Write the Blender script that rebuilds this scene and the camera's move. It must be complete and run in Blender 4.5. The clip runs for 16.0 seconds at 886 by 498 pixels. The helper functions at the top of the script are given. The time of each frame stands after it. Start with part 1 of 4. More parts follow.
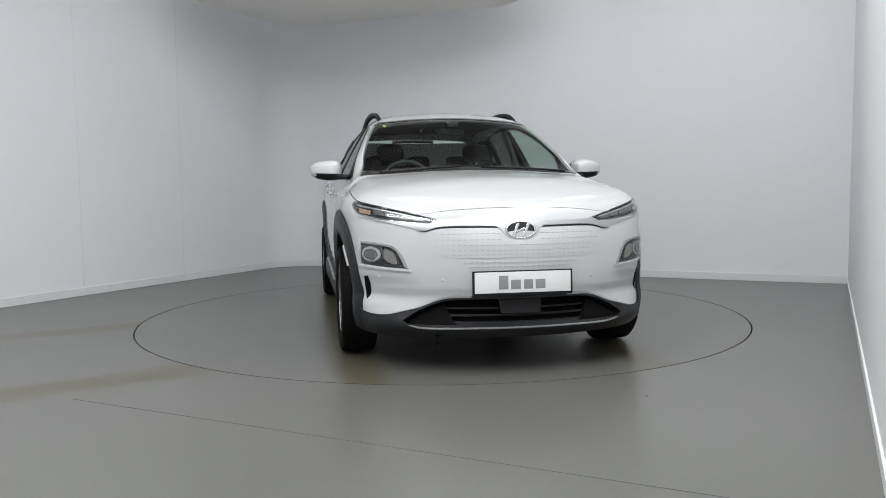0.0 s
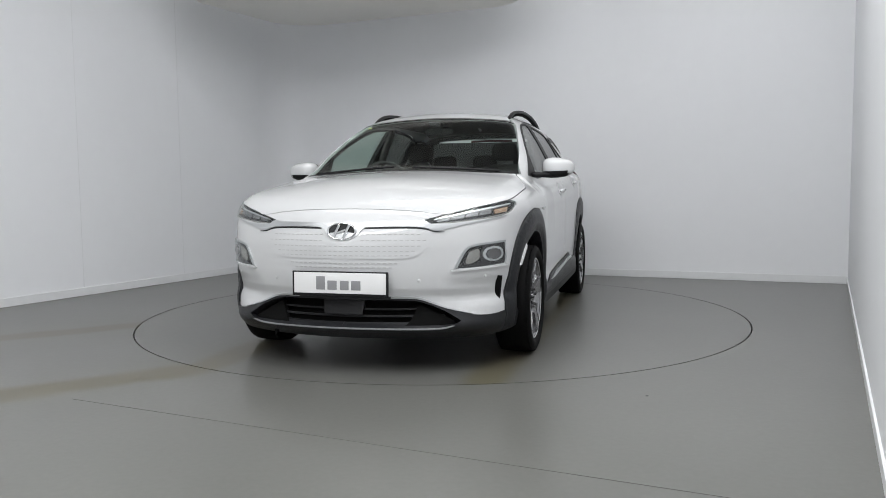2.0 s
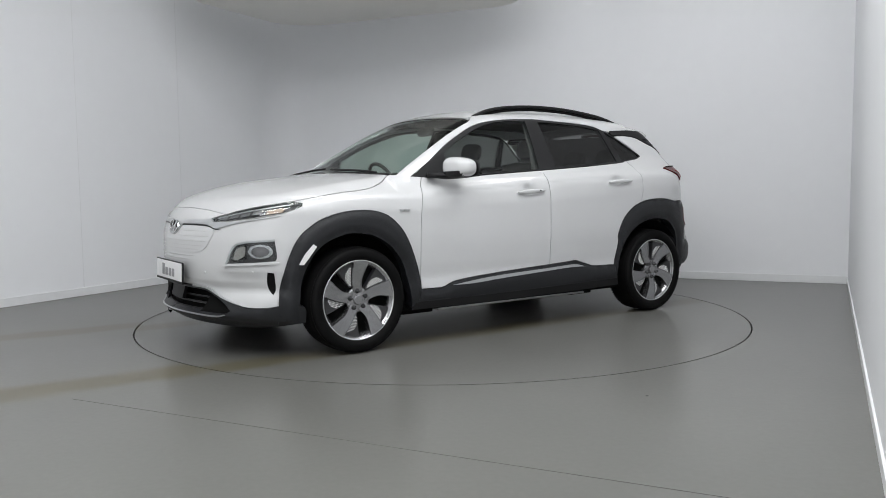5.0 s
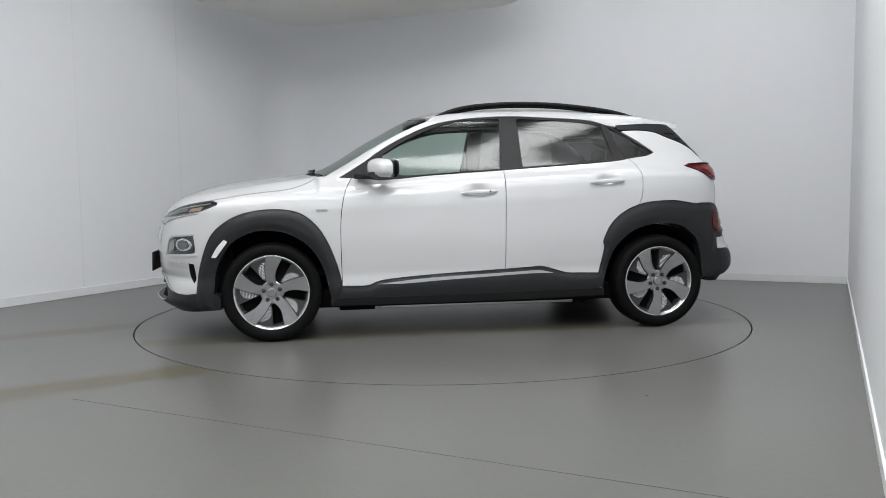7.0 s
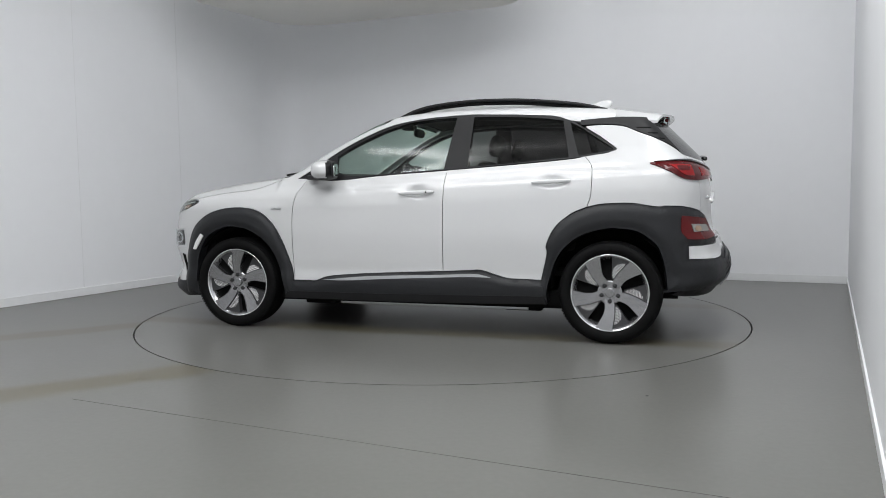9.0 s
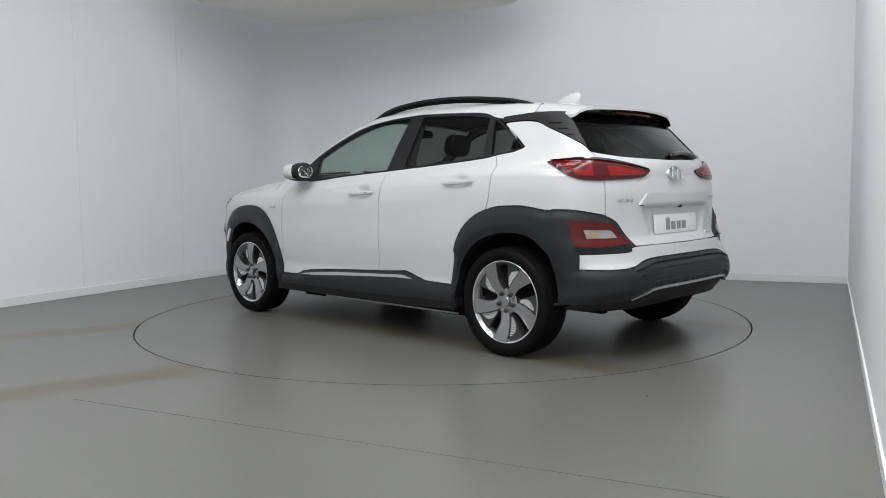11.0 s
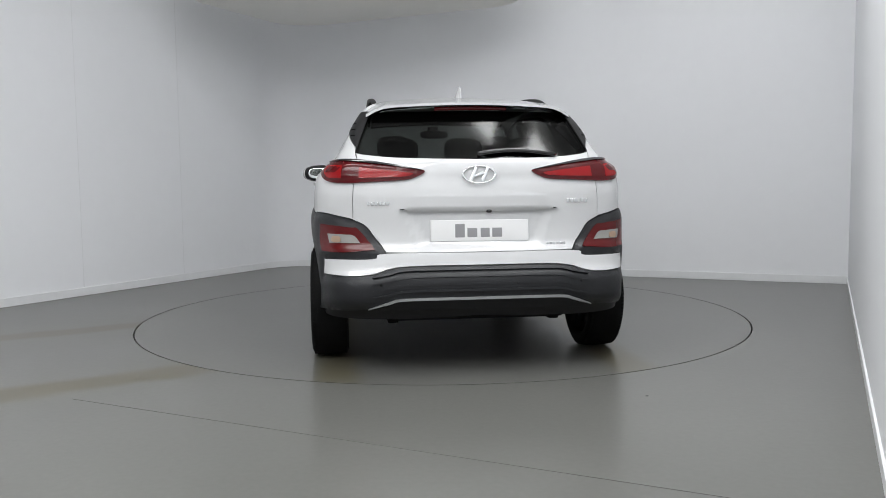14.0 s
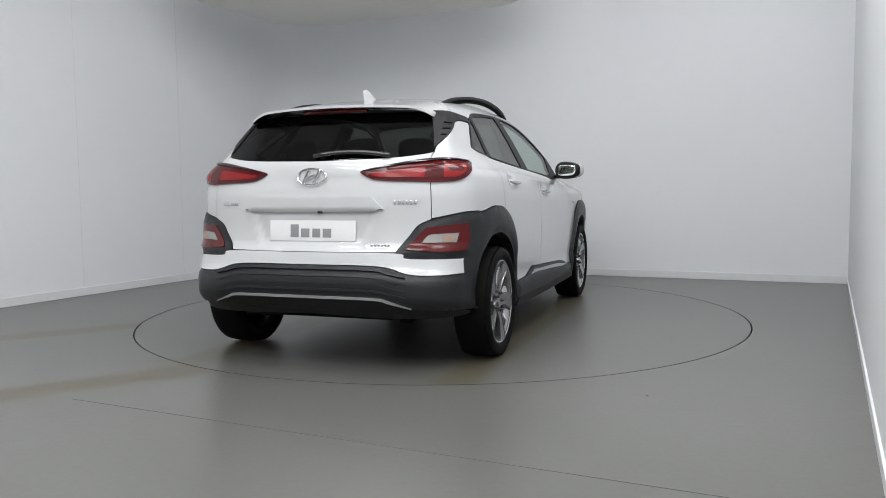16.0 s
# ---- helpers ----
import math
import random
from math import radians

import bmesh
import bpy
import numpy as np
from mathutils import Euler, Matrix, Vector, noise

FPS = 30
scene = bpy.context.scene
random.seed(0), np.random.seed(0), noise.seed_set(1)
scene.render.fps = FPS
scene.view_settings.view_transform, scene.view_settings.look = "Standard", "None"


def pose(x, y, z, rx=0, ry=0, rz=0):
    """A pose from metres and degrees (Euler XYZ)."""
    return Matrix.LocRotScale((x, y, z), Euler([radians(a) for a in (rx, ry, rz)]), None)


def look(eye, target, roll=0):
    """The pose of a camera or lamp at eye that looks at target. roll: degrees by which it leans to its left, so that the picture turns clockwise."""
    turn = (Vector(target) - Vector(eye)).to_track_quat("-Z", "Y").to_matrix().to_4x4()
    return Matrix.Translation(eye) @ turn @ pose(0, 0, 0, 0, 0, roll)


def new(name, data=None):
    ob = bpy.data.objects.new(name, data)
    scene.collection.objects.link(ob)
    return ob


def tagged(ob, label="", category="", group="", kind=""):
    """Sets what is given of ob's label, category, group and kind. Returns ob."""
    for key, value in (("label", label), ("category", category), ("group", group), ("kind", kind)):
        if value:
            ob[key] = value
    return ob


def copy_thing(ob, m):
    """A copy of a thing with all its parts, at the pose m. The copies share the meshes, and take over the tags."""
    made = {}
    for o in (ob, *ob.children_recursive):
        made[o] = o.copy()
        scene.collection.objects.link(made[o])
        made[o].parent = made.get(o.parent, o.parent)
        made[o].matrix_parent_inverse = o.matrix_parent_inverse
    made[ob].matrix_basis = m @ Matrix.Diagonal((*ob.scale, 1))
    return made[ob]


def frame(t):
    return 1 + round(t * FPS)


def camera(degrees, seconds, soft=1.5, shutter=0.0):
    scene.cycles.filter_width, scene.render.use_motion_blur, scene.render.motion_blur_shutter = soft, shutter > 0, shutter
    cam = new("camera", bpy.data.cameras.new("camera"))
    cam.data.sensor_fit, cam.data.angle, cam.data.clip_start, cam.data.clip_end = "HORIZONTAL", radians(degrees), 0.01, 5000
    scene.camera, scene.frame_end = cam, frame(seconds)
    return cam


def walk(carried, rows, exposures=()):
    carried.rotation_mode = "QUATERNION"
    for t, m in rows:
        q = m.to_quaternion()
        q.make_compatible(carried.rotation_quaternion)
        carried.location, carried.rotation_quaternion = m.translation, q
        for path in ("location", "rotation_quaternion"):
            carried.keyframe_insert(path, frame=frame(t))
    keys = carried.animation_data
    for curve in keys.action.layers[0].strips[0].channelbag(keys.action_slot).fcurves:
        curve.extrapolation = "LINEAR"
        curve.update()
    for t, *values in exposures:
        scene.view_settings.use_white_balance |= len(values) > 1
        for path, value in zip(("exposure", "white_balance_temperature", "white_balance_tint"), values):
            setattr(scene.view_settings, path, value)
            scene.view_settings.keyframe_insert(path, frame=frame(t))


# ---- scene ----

# ---------------------------------------------------------------- camera
EYE = Vector((0, -6.098, .983))
cam = camera(58.46, 16.0, soft=0.9)
SHOT = look(EYE, EYE + Vector((.0012, .9969, -.0793)), -.61)
walk(cam, [(0.0, SHOT), (16.0, SHOT)], [(0.0, 0.0), (16.0, 0.0)])

# ---------------------------------------------------------------- world
world = bpy.data.worlds.new("world")
scene.world = world
world.use_nodes = True
world.node_tree.nodes["Background"].inputs[0].default_value = (.6, .65, .7, 1)
world.node_tree.nodes["Background"].inputs[1].default_value = .05
LAMP_POWER = 12.0


# ---------------------------------------------------------------- materials
def material(name, colour, rough=.5, metal=0.0, coat=0.0, grain=0.0, scale=40.0, bump=0.0, bump_scale=200.0, mottle=0.0, mottle_scale=1.5, emit=0.0, spec=.5, vary=.06):
    """A principled material with fine grain, broad mottling and relief in the thing's own space."""
    m = bpy.data.materials.new(name)
    m.use_nodes = True
    nt = m.node_tree
    b = nt.nodes["Principled BSDF"]
    b.inputs["Base Color"].default_value = (*colour, 1)
    b.inputs["Roughness"].default_value = rough
    b.inputs["Metallic"].default_value = metal
    b.inputs["Coat Weight"].default_value = coat
    b.inputs["Coat Roughness"].default_value = .04
    b.inputs["Specular IOR Level"].default_value = spec
    if emit:
        b.inputs["Emission Color"].default_value = (*colour, 1)
        b.inputs["Emission Strength"].default_value = emit
    tc = nt.nodes.new("ShaderNodeTexCoord")

    def noise_at(s, detail=4):
        n = nt.nodes.new("ShaderNodeTexNoise")
        n.inputs["Scale"].default_value, n.inputs["Detail"].default_value = s, detail
        nt.links.new(tc.outputs["Object"], n.inputs["Vector"])
        return n
    if grain or mottle:
        last = None
        for amount, s in ((grain, scale), (mottle, mottle_scale)):
            if not amount:
                continue
            mix = nt.nodes.new("ShaderNodeMix")
            mix.data_type, mix.blend_type = "RGBA", "MULTIPLY"
            mix.inputs["Factor"].default_value = 1
            ramp = nt.nodes.new("ShaderNodeMapRange")
            ramp.inputs["From Min"].default_value, ramp.inputs["From Max"].default_value = .3, .7
            ramp.inputs["To Min"].default_value, ramp.inputs["To Max"].default_value = 1 - amount, 1 + amount * .3
            nt.links.new(noise_at(s).outputs["Fac"], ramp.inputs["Value"])
            if last is None:
                mix.inputs["A"].default_value = (*colour, 1)
            else:
                nt.links.new(last, mix.inputs["A"])
            nt.links.new(ramp.outputs["Result"], mix.inputs["B"])
            last = mix.outputs["Result"]
        nt.links.new(last, b.inputs["Base Color"])
        rr = nt.nodes.new("ShaderNodeMapRange")
        rr.inputs["To Min"].default_value, rr.inputs["To Max"].default_value = max(rough - vary, .02), rough + vary
        nt.links.new(noise_at(scale * .3 + 1).outputs["Fac"], rr.inputs["Value"])
        nt.links.new(rr.outputs["Result"], b.inputs["Roughness"])
    if bump:
        bp = nt.nodes.new("ShaderNodeBump")
        bp.inputs["Strength"].default_value, bp.inputs["Distance"].default_value = bump, .002
        nt.links.new(noise_at(bump_scale, 2).outputs["Fac"], bp.inputs["Height"])
        nt.links.new(bp.outputs["Normal"], b.inputs["Normal"])
    return m


def glass_material(name, tint, gloss_rough=.12):
    """Thin tinted glass: what lies behind shows through the tint, and the viewing angle drives the gloss."""
    m = bpy.data.materials.new(name)
    m.use_nodes = True
    nt = m.node_tree
    nt.nodes.remove(nt.nodes["Principled BSDF"])
    tr, gl = nt.nodes.new("ShaderNodeBsdfTransparent"), nt.nodes.new("ShaderNodeBsdfGlossy")
    mix, fr = nt.nodes.new("ShaderNodeMixShader"), nt.nodes.new("ShaderNodeLayerWeight")
    steep, share = nt.nodes.new("ShaderNodeMath"), nt.nodes.new("ShaderNodeMath")
    tr.inputs[0].default_value = (*tint, 1)
    gl.inputs["Roughness"].default_value = gloss_rough
    fr.inputs["Blend"].default_value = .5
    steep.operation, steep.inputs[1].default_value = "POWER", 5
    share.operation, share.inputs[1].default_value, share.inputs[2].default_value = "MULTIPLY_ADD", .90, .048
    nt.links.new(fr.outputs["Facing"], steep.inputs[0])
    nt.links.new(steep.outputs[0], share.inputs[0])
    nt.links.new(share.outputs[0], mix.inputs[0])
    nt.links.new(tr.outputs[0], mix.inputs[1])
    nt.links.new(gl.outputs[0], mix.inputs[2])
    nt.links.new(mix.outputs[0], nt.nodes["Material Output"].inputs[0])
    return m


def streaks(m, lines, colour, amount):
    """Worn streaks along straight lines in the floor's plane: (x0, y0, x1, y1, half width)."""
    nt = m.node_tree
    b = nt.nodes["Principled BSDF"]
    geo = nt.nodes.new("ShaderNodeTexCoord")
    sep = nt.nodes.new("ShaderNodeSeparateXYZ")
    nt.links.new(geo.outputs["Object"], sep.inputs[0])

    def calc(op, a, c):
        n = nt.nodes.new("ShaderNodeMath")
        n.operation = op
        for i, v in enumerate((a, c)):
            if isinstance(v, float) or isinstance(v, int):
                n.inputs[i].default_value = v
            else:
                nt.links.new(v, n.inputs[i])
        return n.outputs[0]
    wobble = nt.nodes.new("ShaderNodeTexNoise")
    wobble.inputs["Scale"].default_value = 2.2
    nt.links.new(geo.outputs["Object"], wobble.inputs["Vector"])
    total = None
    for x0, y0, x1, y1, half in lines:
        L = math.hypot(x1 - x0, y1 - y0)
        ux, uy = (x1 - x0) / L, (y1 - y0) / L
        across = calc("ADD", calc("MULTIPLY", sep.outputs[0], -uy), calc("MULTIPLY", sep.outputs[1], ux))
        across = calc("ABSOLUTE", calc("SUBTRACT", across, -uy * x0 + ux * y0), 0)
        across = calc("ADD", across, calc("MULTIPLY", calc("SUBTRACT", wobble.outputs["Fac"], .5), .12))
        along = calc("ADD", calc("MULTIPLY", sep.outputs[0], ux), calc("MULTIPLY", sep.outputs[1], uy))
        along = calc("SUBTRACT", along, ux * x0 + uy * y0)
        end = nt.nodes.new("ShaderNodeMapRange")
        end.interpolation_type = "SMOOTHSTEP"
        end.inputs["From Min"].default_value, end.inputs["From Max"].default_value = L, L - .5
        nt.links.new(along, end.inputs["Value"])
        band = nt.nodes.new("ShaderNodeMapRange")
        band.interpolation_type = "SMOOTHSTEP"
        band.inputs["From Min"].default_value, band.inputs["From Max"].default_value = half, half * .3
        nt.links.new(across, band.inputs["Value"])
        one = calc("MULTIPLY", band.outputs[0], end.outputs[0])
        total = one if total is None else calc("MAXIMUM", total, one)
    mix = nt.nodes.new("ShaderNodeMix")
    mix.data_type = "RGBA"
    mix.inputs["B"].default_value = (*colour, 1)
    old = b.inputs["Base Color"].links[0].from_socket
    nt.links.new(old, mix.inputs["A"])
    nt.links.new(calc("MULTIPLY", total, amount), mix.inputs["Factor"])
    nt.links.new(mix.outputs["Result"], b.inputs["Base Color"])


FLOOR_COLOUR = (.138, .138, .128)
wall_paint = material("wall_paint", (.845, .855, .875), .6, grain=.008, scale=9, mottle=.02, mottle_scale=.5, bump=.05, bump_scale=150)
trim_paint = material("trim_paint", (.78, .79, .80), .4, grain=.03, scale=12)
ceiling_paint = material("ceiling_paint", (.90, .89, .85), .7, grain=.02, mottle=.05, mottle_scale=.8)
# out of view; grey set to cut bounced fill and darken window reflections
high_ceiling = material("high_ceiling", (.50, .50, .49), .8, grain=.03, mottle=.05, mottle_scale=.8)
seam_grey = material("seam_grey", (.128, .128, .119), .45)
floor_vinyl = material("floor_vinyl", FLOOR_COLOUR, .30, grain=.075, scale=38, mottle=.08, mottle_scale=.9, vary=.008, spec=.55)
disc_vinyl = material("disc_vinyl", FLOOR_COLOUR, .30, grain=.075, scale=38, mottle=.08, mottle_scale=.9, vary=.008, spec=.55)
groove_dark = material("groove_dark", (.012, .012, .012), .8)
diffuser = material("diffuser", (.985, .995, 1), .5, emit=LAMP_POWER)
paint = material("white_paint", (.585, .59, .597), .35, coat=1.0, mottle=.015, mottle_scale=3)
cladding = material("grey_cladding", (.013, .0138, .0162), .42, spec=.42, grain=.08, scale=60, bump=.25, bump_scale=900)
black_gloss = material("black_gloss", (.012, .012, .013), .18, coat=.6)
black_satin = material("black_satin", (.011, .011, .012), .48, spec=.26, grain=.05, scale=30)
black_matt = material("black_matt", (.006, .006, .006), .9, spec=.1)
rubber = material("tyre_rubber", (.0035, .0035, .0037), .66, spec=.12, grain=.1, scale=80, bump=.2, bump_scale=400)
alloy = material("machined_alloy", (.37, .37, .38), .24, metal=.9, grain=.02, scale=120, vary=.012)
alloy_dark = material("dark_alloy", (.045, .045, .048), .4, metal=.3)
lamp_dark = material("lamp_dark", (.05, .05, .052), .2, metal=.4)
lamp_cell_grey = material("lamp_cell_grey", (.34, .33, .315), .22, metal=.4)
lamp_glass = material("lamp_glass", (.13, .13, .135), .08, metal=.5, coat=.5)
lamp_cell_dull = material("lamp_cell_dull", (.20, .20, .205), .3, metal=.7)
lamp_grey = material("lamp_grey", (.07, .07, .073), .28, metal=.6)
chrome = material("chrome", (.78, .79, .80), .10, metal=1.0)
satin_silver = material("satin_silver", (.50, .51, .52), .32, metal=.7)
red_lens = material("red_lens", (.25, .004, .006), .2, coat=.15, spec=.3)
red_mid = material("red_lens_rim", (.09, .003, .004), .2, coat=.15, spec=.3)
red_dark = material("dark_red_lens", (.075, .002, .0035), .2, coat=.15, spec=.3)
amber_lens = material("amber_lens", (.33, .23, .16), .25, coat=.4)
lamp_chrome = material("lamp_reflector", (.70, .71, .72), .18, metal=.9)
plate_white = material("plate_white", (.82, .82, .82), .3, mottle=.02, mottle_scale=8)
dash_grey = material("dash_grey", (.42, .42, .42), .5)
ink = material("grey_ink", (.05, .05, .055), .5)
plate_grey = material("plate_grey", (.27, .27, .28), .5)
seat_cloth = material("seat_cloth", (.016, .016, .016), .9, grain=.15, scale=90, bump=.3, bump_scale=500)
dash_plastic = material("dash_plastic", (.025, .025, .026), .6, grain=.06, scale=50)
lining = material("roof_lining", (.14, .135, .13), .9, grain=.04, scale=60)
screen_glass = glass_material("screen_glass", (.68, .78, .73))
privacy_glass = glass_material("privacy_glass", (.16, .16, .16))
back_glass = glass_material("back_glass", (.085, .085, .085))
clear_lens = glass_material("clear_lens", (.9, .92, .92), .02)
sticker_green = material("sticker_green", (.55, .62, .20), .6)
mirror_glass = material("mirror_glass", (.85, .87, .87), .02, metal=1.0)
streaks(floor_vinyl, [(-5.6, -2.45, -1.9, -.22, .19), (-5.0, -4.25, -1.05, -1.62, .21)], (.094, .081, .043), .85)
streaks(disc_vinyl, [(-2.4, -.79, 2.4, -.79, .17), (-2.4, .79, 2.4, .79, .17)], (.095, .083, .046), .75)


# ---------------------------------------------------------------- mesh helpers
def part(name, bm, mat, parent=None, label="", smooth=True):
    """Links a bmesh as one mesh object under a thing or a part."""
    me = bpy.data.meshes.new(name)
    bm.to_mesh(me)
    bm.free()
    for m in (mat if isinstance(mat, (list, tuple)) else [mat]):
        me.materials.append(m)
    if smooth:
        me.shade_smooth()
    ob = new(name, me)
    if parent is not None:
        ob.parent = parent
    return tagged(ob, label)


def box(bm, size, at=(0, 0, 0), bevel=0.0, rot=(0, 0, 0), segments=2):
    m = Matrix.LocRotScale(at, Euler([radians(a) for a in rot]), size)
    made = bmesh.ops.create_cube(bm, size=1, matrix=m)["verts"]
    if bevel:
        edges = list({e for v in made for e in v.link_edges})
        bmesh.ops.bevel(bm, geom=edges, offset=bevel, segments=segments, affect="EDGES", profile=.7)


def lathe(bm, profile, steps=64, centre=(0, 0, 0)):
    """Turns (radius, y) pairs about the y axis."""
    rows = []
    for i in range(steps):
        a = 2 * math.pi * i / steps
        rows.append([bm.verts.new((centre[0] + r * math.sin(a), centre[1] + y, centre[2] + r * math.cos(a))) for r, y in profile])
    for i in range(steps):
        p, q = rows[i], rows[(i + 1) % steps]
        for j in range(len(profile) - 1):
            bm.faces.new((p[j], p[j + 1], q[j + 1], q[j]))


def sweep(bm, path, width, height, sides=10):
    """A rounded bar along a path of points; its width lies level."""
    rings = []
    n = len(path)
    for i, p in enumerate(path):
        p = Vector(p)
        d = (Vector(path[min(i + 1, n - 1)]) - Vector(path[max(i - 1, 0)])).normalized()
        s = d.cross(Vector((0, 0, 1))).normalized()
        u = s.cross(d)
        k = 1.0
        rings.append([bm.verts.new(p + s * (width / 2 * k * math.copysign(abs(math.cos(a)) ** .6, math.cos(a))) +
                                   u * (height / 2 * k * math.copysign(abs(math.sin(a)) ** .6, math.sin(a))))
                      for a in [2 * math.pi * j / sides for j in range(sides)]])
    for p, q in zip(rings, rings[1:]):
        for j in range(sides):
            bm.faces.new((p[j], p[(j + 1) % sides], q[(j + 1) % sides], q[j]))
    bm.faces.new(rings[0][::-1])
    bm.faces.new(rings[-1])


def blob(bm, size, at, power=2.6, steps=(16, 24), shape=None):
    """A rounded box: a superellipsoid of the given full sizes."""
    nv, nu = steps
    f = lambda c: math.copysign(abs(c) ** (2 / power), c)
    rows = []
    for i in range(nv + 1):
        v = -math.pi / 2 + math.pi * i / nv
        row = []
        for j in range(nu):
            u = 2 * math.pi * j / nu
            p = Vector((f(math.cos(v)) * f(math.cos(u)) * size[0] / 2, f(math.cos(v)) * f(math.sin(u)) * size[1] / 2, f(math.sin(v)) * size[2] / 2))
            if shape:
                p = Vector(shape(p))
            row.append(bm.verts.new(p + Vector(at)))
        rows.append(row)
    for a, b in zip(rows, rows[1:]):
        for j in range(nu):
            bm.faces.new((a[j], a[(j + 1) % nu], b[(j + 1) % nu], b[j]))
    bmesh.ops.remove_doubles(bm, verts=bm.verts, dist=1e-5)


def curve_points(knots, n=6):
    """A smooth line through 2D knots; a knot with a third value is a sharp corner."""
    out = []
    k = [(p[0], p[1], len(p) > 2) for p in knots]
    for i in range(len(k) - 1):
        p1, p2 = k[i], k[i + 1]
        p0 = k[i - 1] if i > 0 and not p1[2] else (2 * p1[0] - p2[0], 2 * p1[1] - p2[1])
        p3 = k[i + 2] if i + 2 < len(k) and not p2[2] else (2 * p2[0] - p1[0], 2 * p2[1] - p1[1])
        for j in range(n):
            t = j / n
            out.append(tuple(.5 * (2 * p1[c] + (p2[c] - p0[c]) * t + (2 * p0[c] - 5 * p1[c] + 4 * p2[c] - p3[c]) * t * t +
                                   (3 * p1[c] - p0[c] - 3 * p2[c] + p3[c]) * t ** 3) for c in (0, 1)))
    out.append(k[-1][:2])
    return out


# ---------------------------------------------------------------- the room
def vec2(p):
    return Vector((p[0], p[1], 0))


CORNER_L, CORNER_R = (-1.93, 3.96), (3.905, 1.473)
LEFT_END, RIGHT_END = (-7.68, -7.13), (-.765, -8.11)
WALL_TOP = 4.4


def round_corner(p, a, b, r, n=10):
    """Points of an arc that rounds the corner p between the ways to a and b."""
    p, a, b = vec2(p), vec2(a), vec2(b)
    u, v = (a - p).normalized(), (b - p).normalized()
    ang = u.angle(v)
    d = r / math.tan(ang / 2)
    c = p + (u + v).normalized() * (r / math.sin(ang / 2))
    s, e = p + u * d - c, p + v * d - c
    return [c + s.normalized().slerp(e.normalized(), i / n) * r for i in range(n + 1)]


def wall(name, line, low, high, thick, mat, label, kind="structure"):
    """A wall along a line of floor points, thick to the line's left."""
    bm = bmesh.new()
    n = len(line)
    rows = []
    for i, p in enumerate(line):
        d = (line[min(i + 1, n - 1)] - line[max(i - 1, 0)]).normalized()
        o = Vector((-d.y, d.x, 0)) * thick
        rows.append([bm.verts.new((q.x, q.y, z)) for q, z in ((p, low), (p, high), (p + o, high), (p + o, low))])
    for a, b in zip(rows, rows[1:]):
        for j in range(4):
            bm.faces.new((a[j], a[(j + 1) % 4], b[(j + 1) % 4], b[j]))
    bm.faces.new(rows[0])
    bm.faces.new(rows[-1][::-1])
    bmesh.ops.recalc_face_normals(bm, faces=bm.faces)
    ob = part(name, bm, mat, None, label, smooth=False)
    return tagged(ob, "", "", "", kind)


ARC = round_corner(CORNER_L, LEFT_END, CORNER_R, .55, 14)
back_left = [vec2(LEFT_END)] + ARC + [vec2(CORNER_R)]
right_line = [vec2(CORNER_R), vec2(RIGHT_END)]
front_line = [vec2(RIGHT_END), vec2(LEFT_END)]
w = wall("wall_north", back_left, 0, WALL_TOP, .12, wall_paint, "smooth pale grey-white studio wall with rounded corner")
for f in w.data.polygons:
    f.use_smooth = abs(f.normal.z) < .5
w.data.set_sharp_from_angle(angle=radians(30))
wall("wall_east", right_line, 0, WALL_TOP, .12, wall_paint, "plain white studio wall beside the turntable")
wall("wall_south", front_line, 0, WALL_TOP, .12, wall_paint, "plain white studio wall")
wall("baseboard_1", back_left, .002, .075, -.014, trim_paint, "white painted low skirting board on the wall")
wall("baseboard_2", right_line, .002, .058, -.010, trim_paint, "white painted skirting board, scuffed at the floor")

# floor with a round opening for the turntable
DISC_R = 2.235


def flat_ring(bm, inner_r, outer, z, steps=128):
    a = [bm.verts.new((inner_r * math.cos(2 * math.pi * i / steps), inner_r * math.sin(2 * math.pi * i / steps), z)) for i in range(steps)]
    b = [bm.verts.new((outer * math.cos(2 * math.pi * i / steps), outer * math.sin(2 * math.pi * i / steps), z)) for i in range(steps)]
    for i in range(steps):
        bm.faces.new((a[i], b[i], b[(i + 1) % steps], a[(i + 1) % steps]))
    return a, b


bm = bmesh.new()
a, b = flat_ring(bm, DISC_R + .010, 14.0, 0)
low = [bm.verts.new((v.co.x, v.co.y, -.05)) for v in a]
for i in range(len(a)):
    bm.faces.new((a[i], a[(i + 1) % len(a)], low[(i + 1) % len(a)], low[i]))
floor = tagged(part("floor", bm, floor_vinyl, None, "grey sheet vinyl studio floor with faint yellowed tyre marks", smooth=False), kind="structure")
bm = bmesh.new()
flat_ring(bm, DISC_R - .08, DISC_R + .08, -.03)
part("groove", bm, groove_dark, floor, "dark gap round the turntable", smooth=False)


def floor_seam(p, q, width):
    bm = bmesh.new()
    p, q = vec2(p), vec2(q)
    d = (q - p).normalized()
    box(bm, ((q - p).length, width, .002), (*((p + q) / 2).xy, .0005), rot=(0, 0, math.degrees(math.atan2(d.y, d.x))))
    part("floor_seam", bm, seam_grey, floor, "thin dark welded seam in the vinyl", smooth=False)


floor_seam((-1.75, -2.43), (.95, -3.72), .0011)
bm = bmesh.new()
blob(bm, (.016, .011, .003), (.946, -2.485, .001), steps=(6, 10))
tagged(part("floor_speck", bm, ink, None, "tiny dark speck of grit on the vinyl floor"), category="grit")

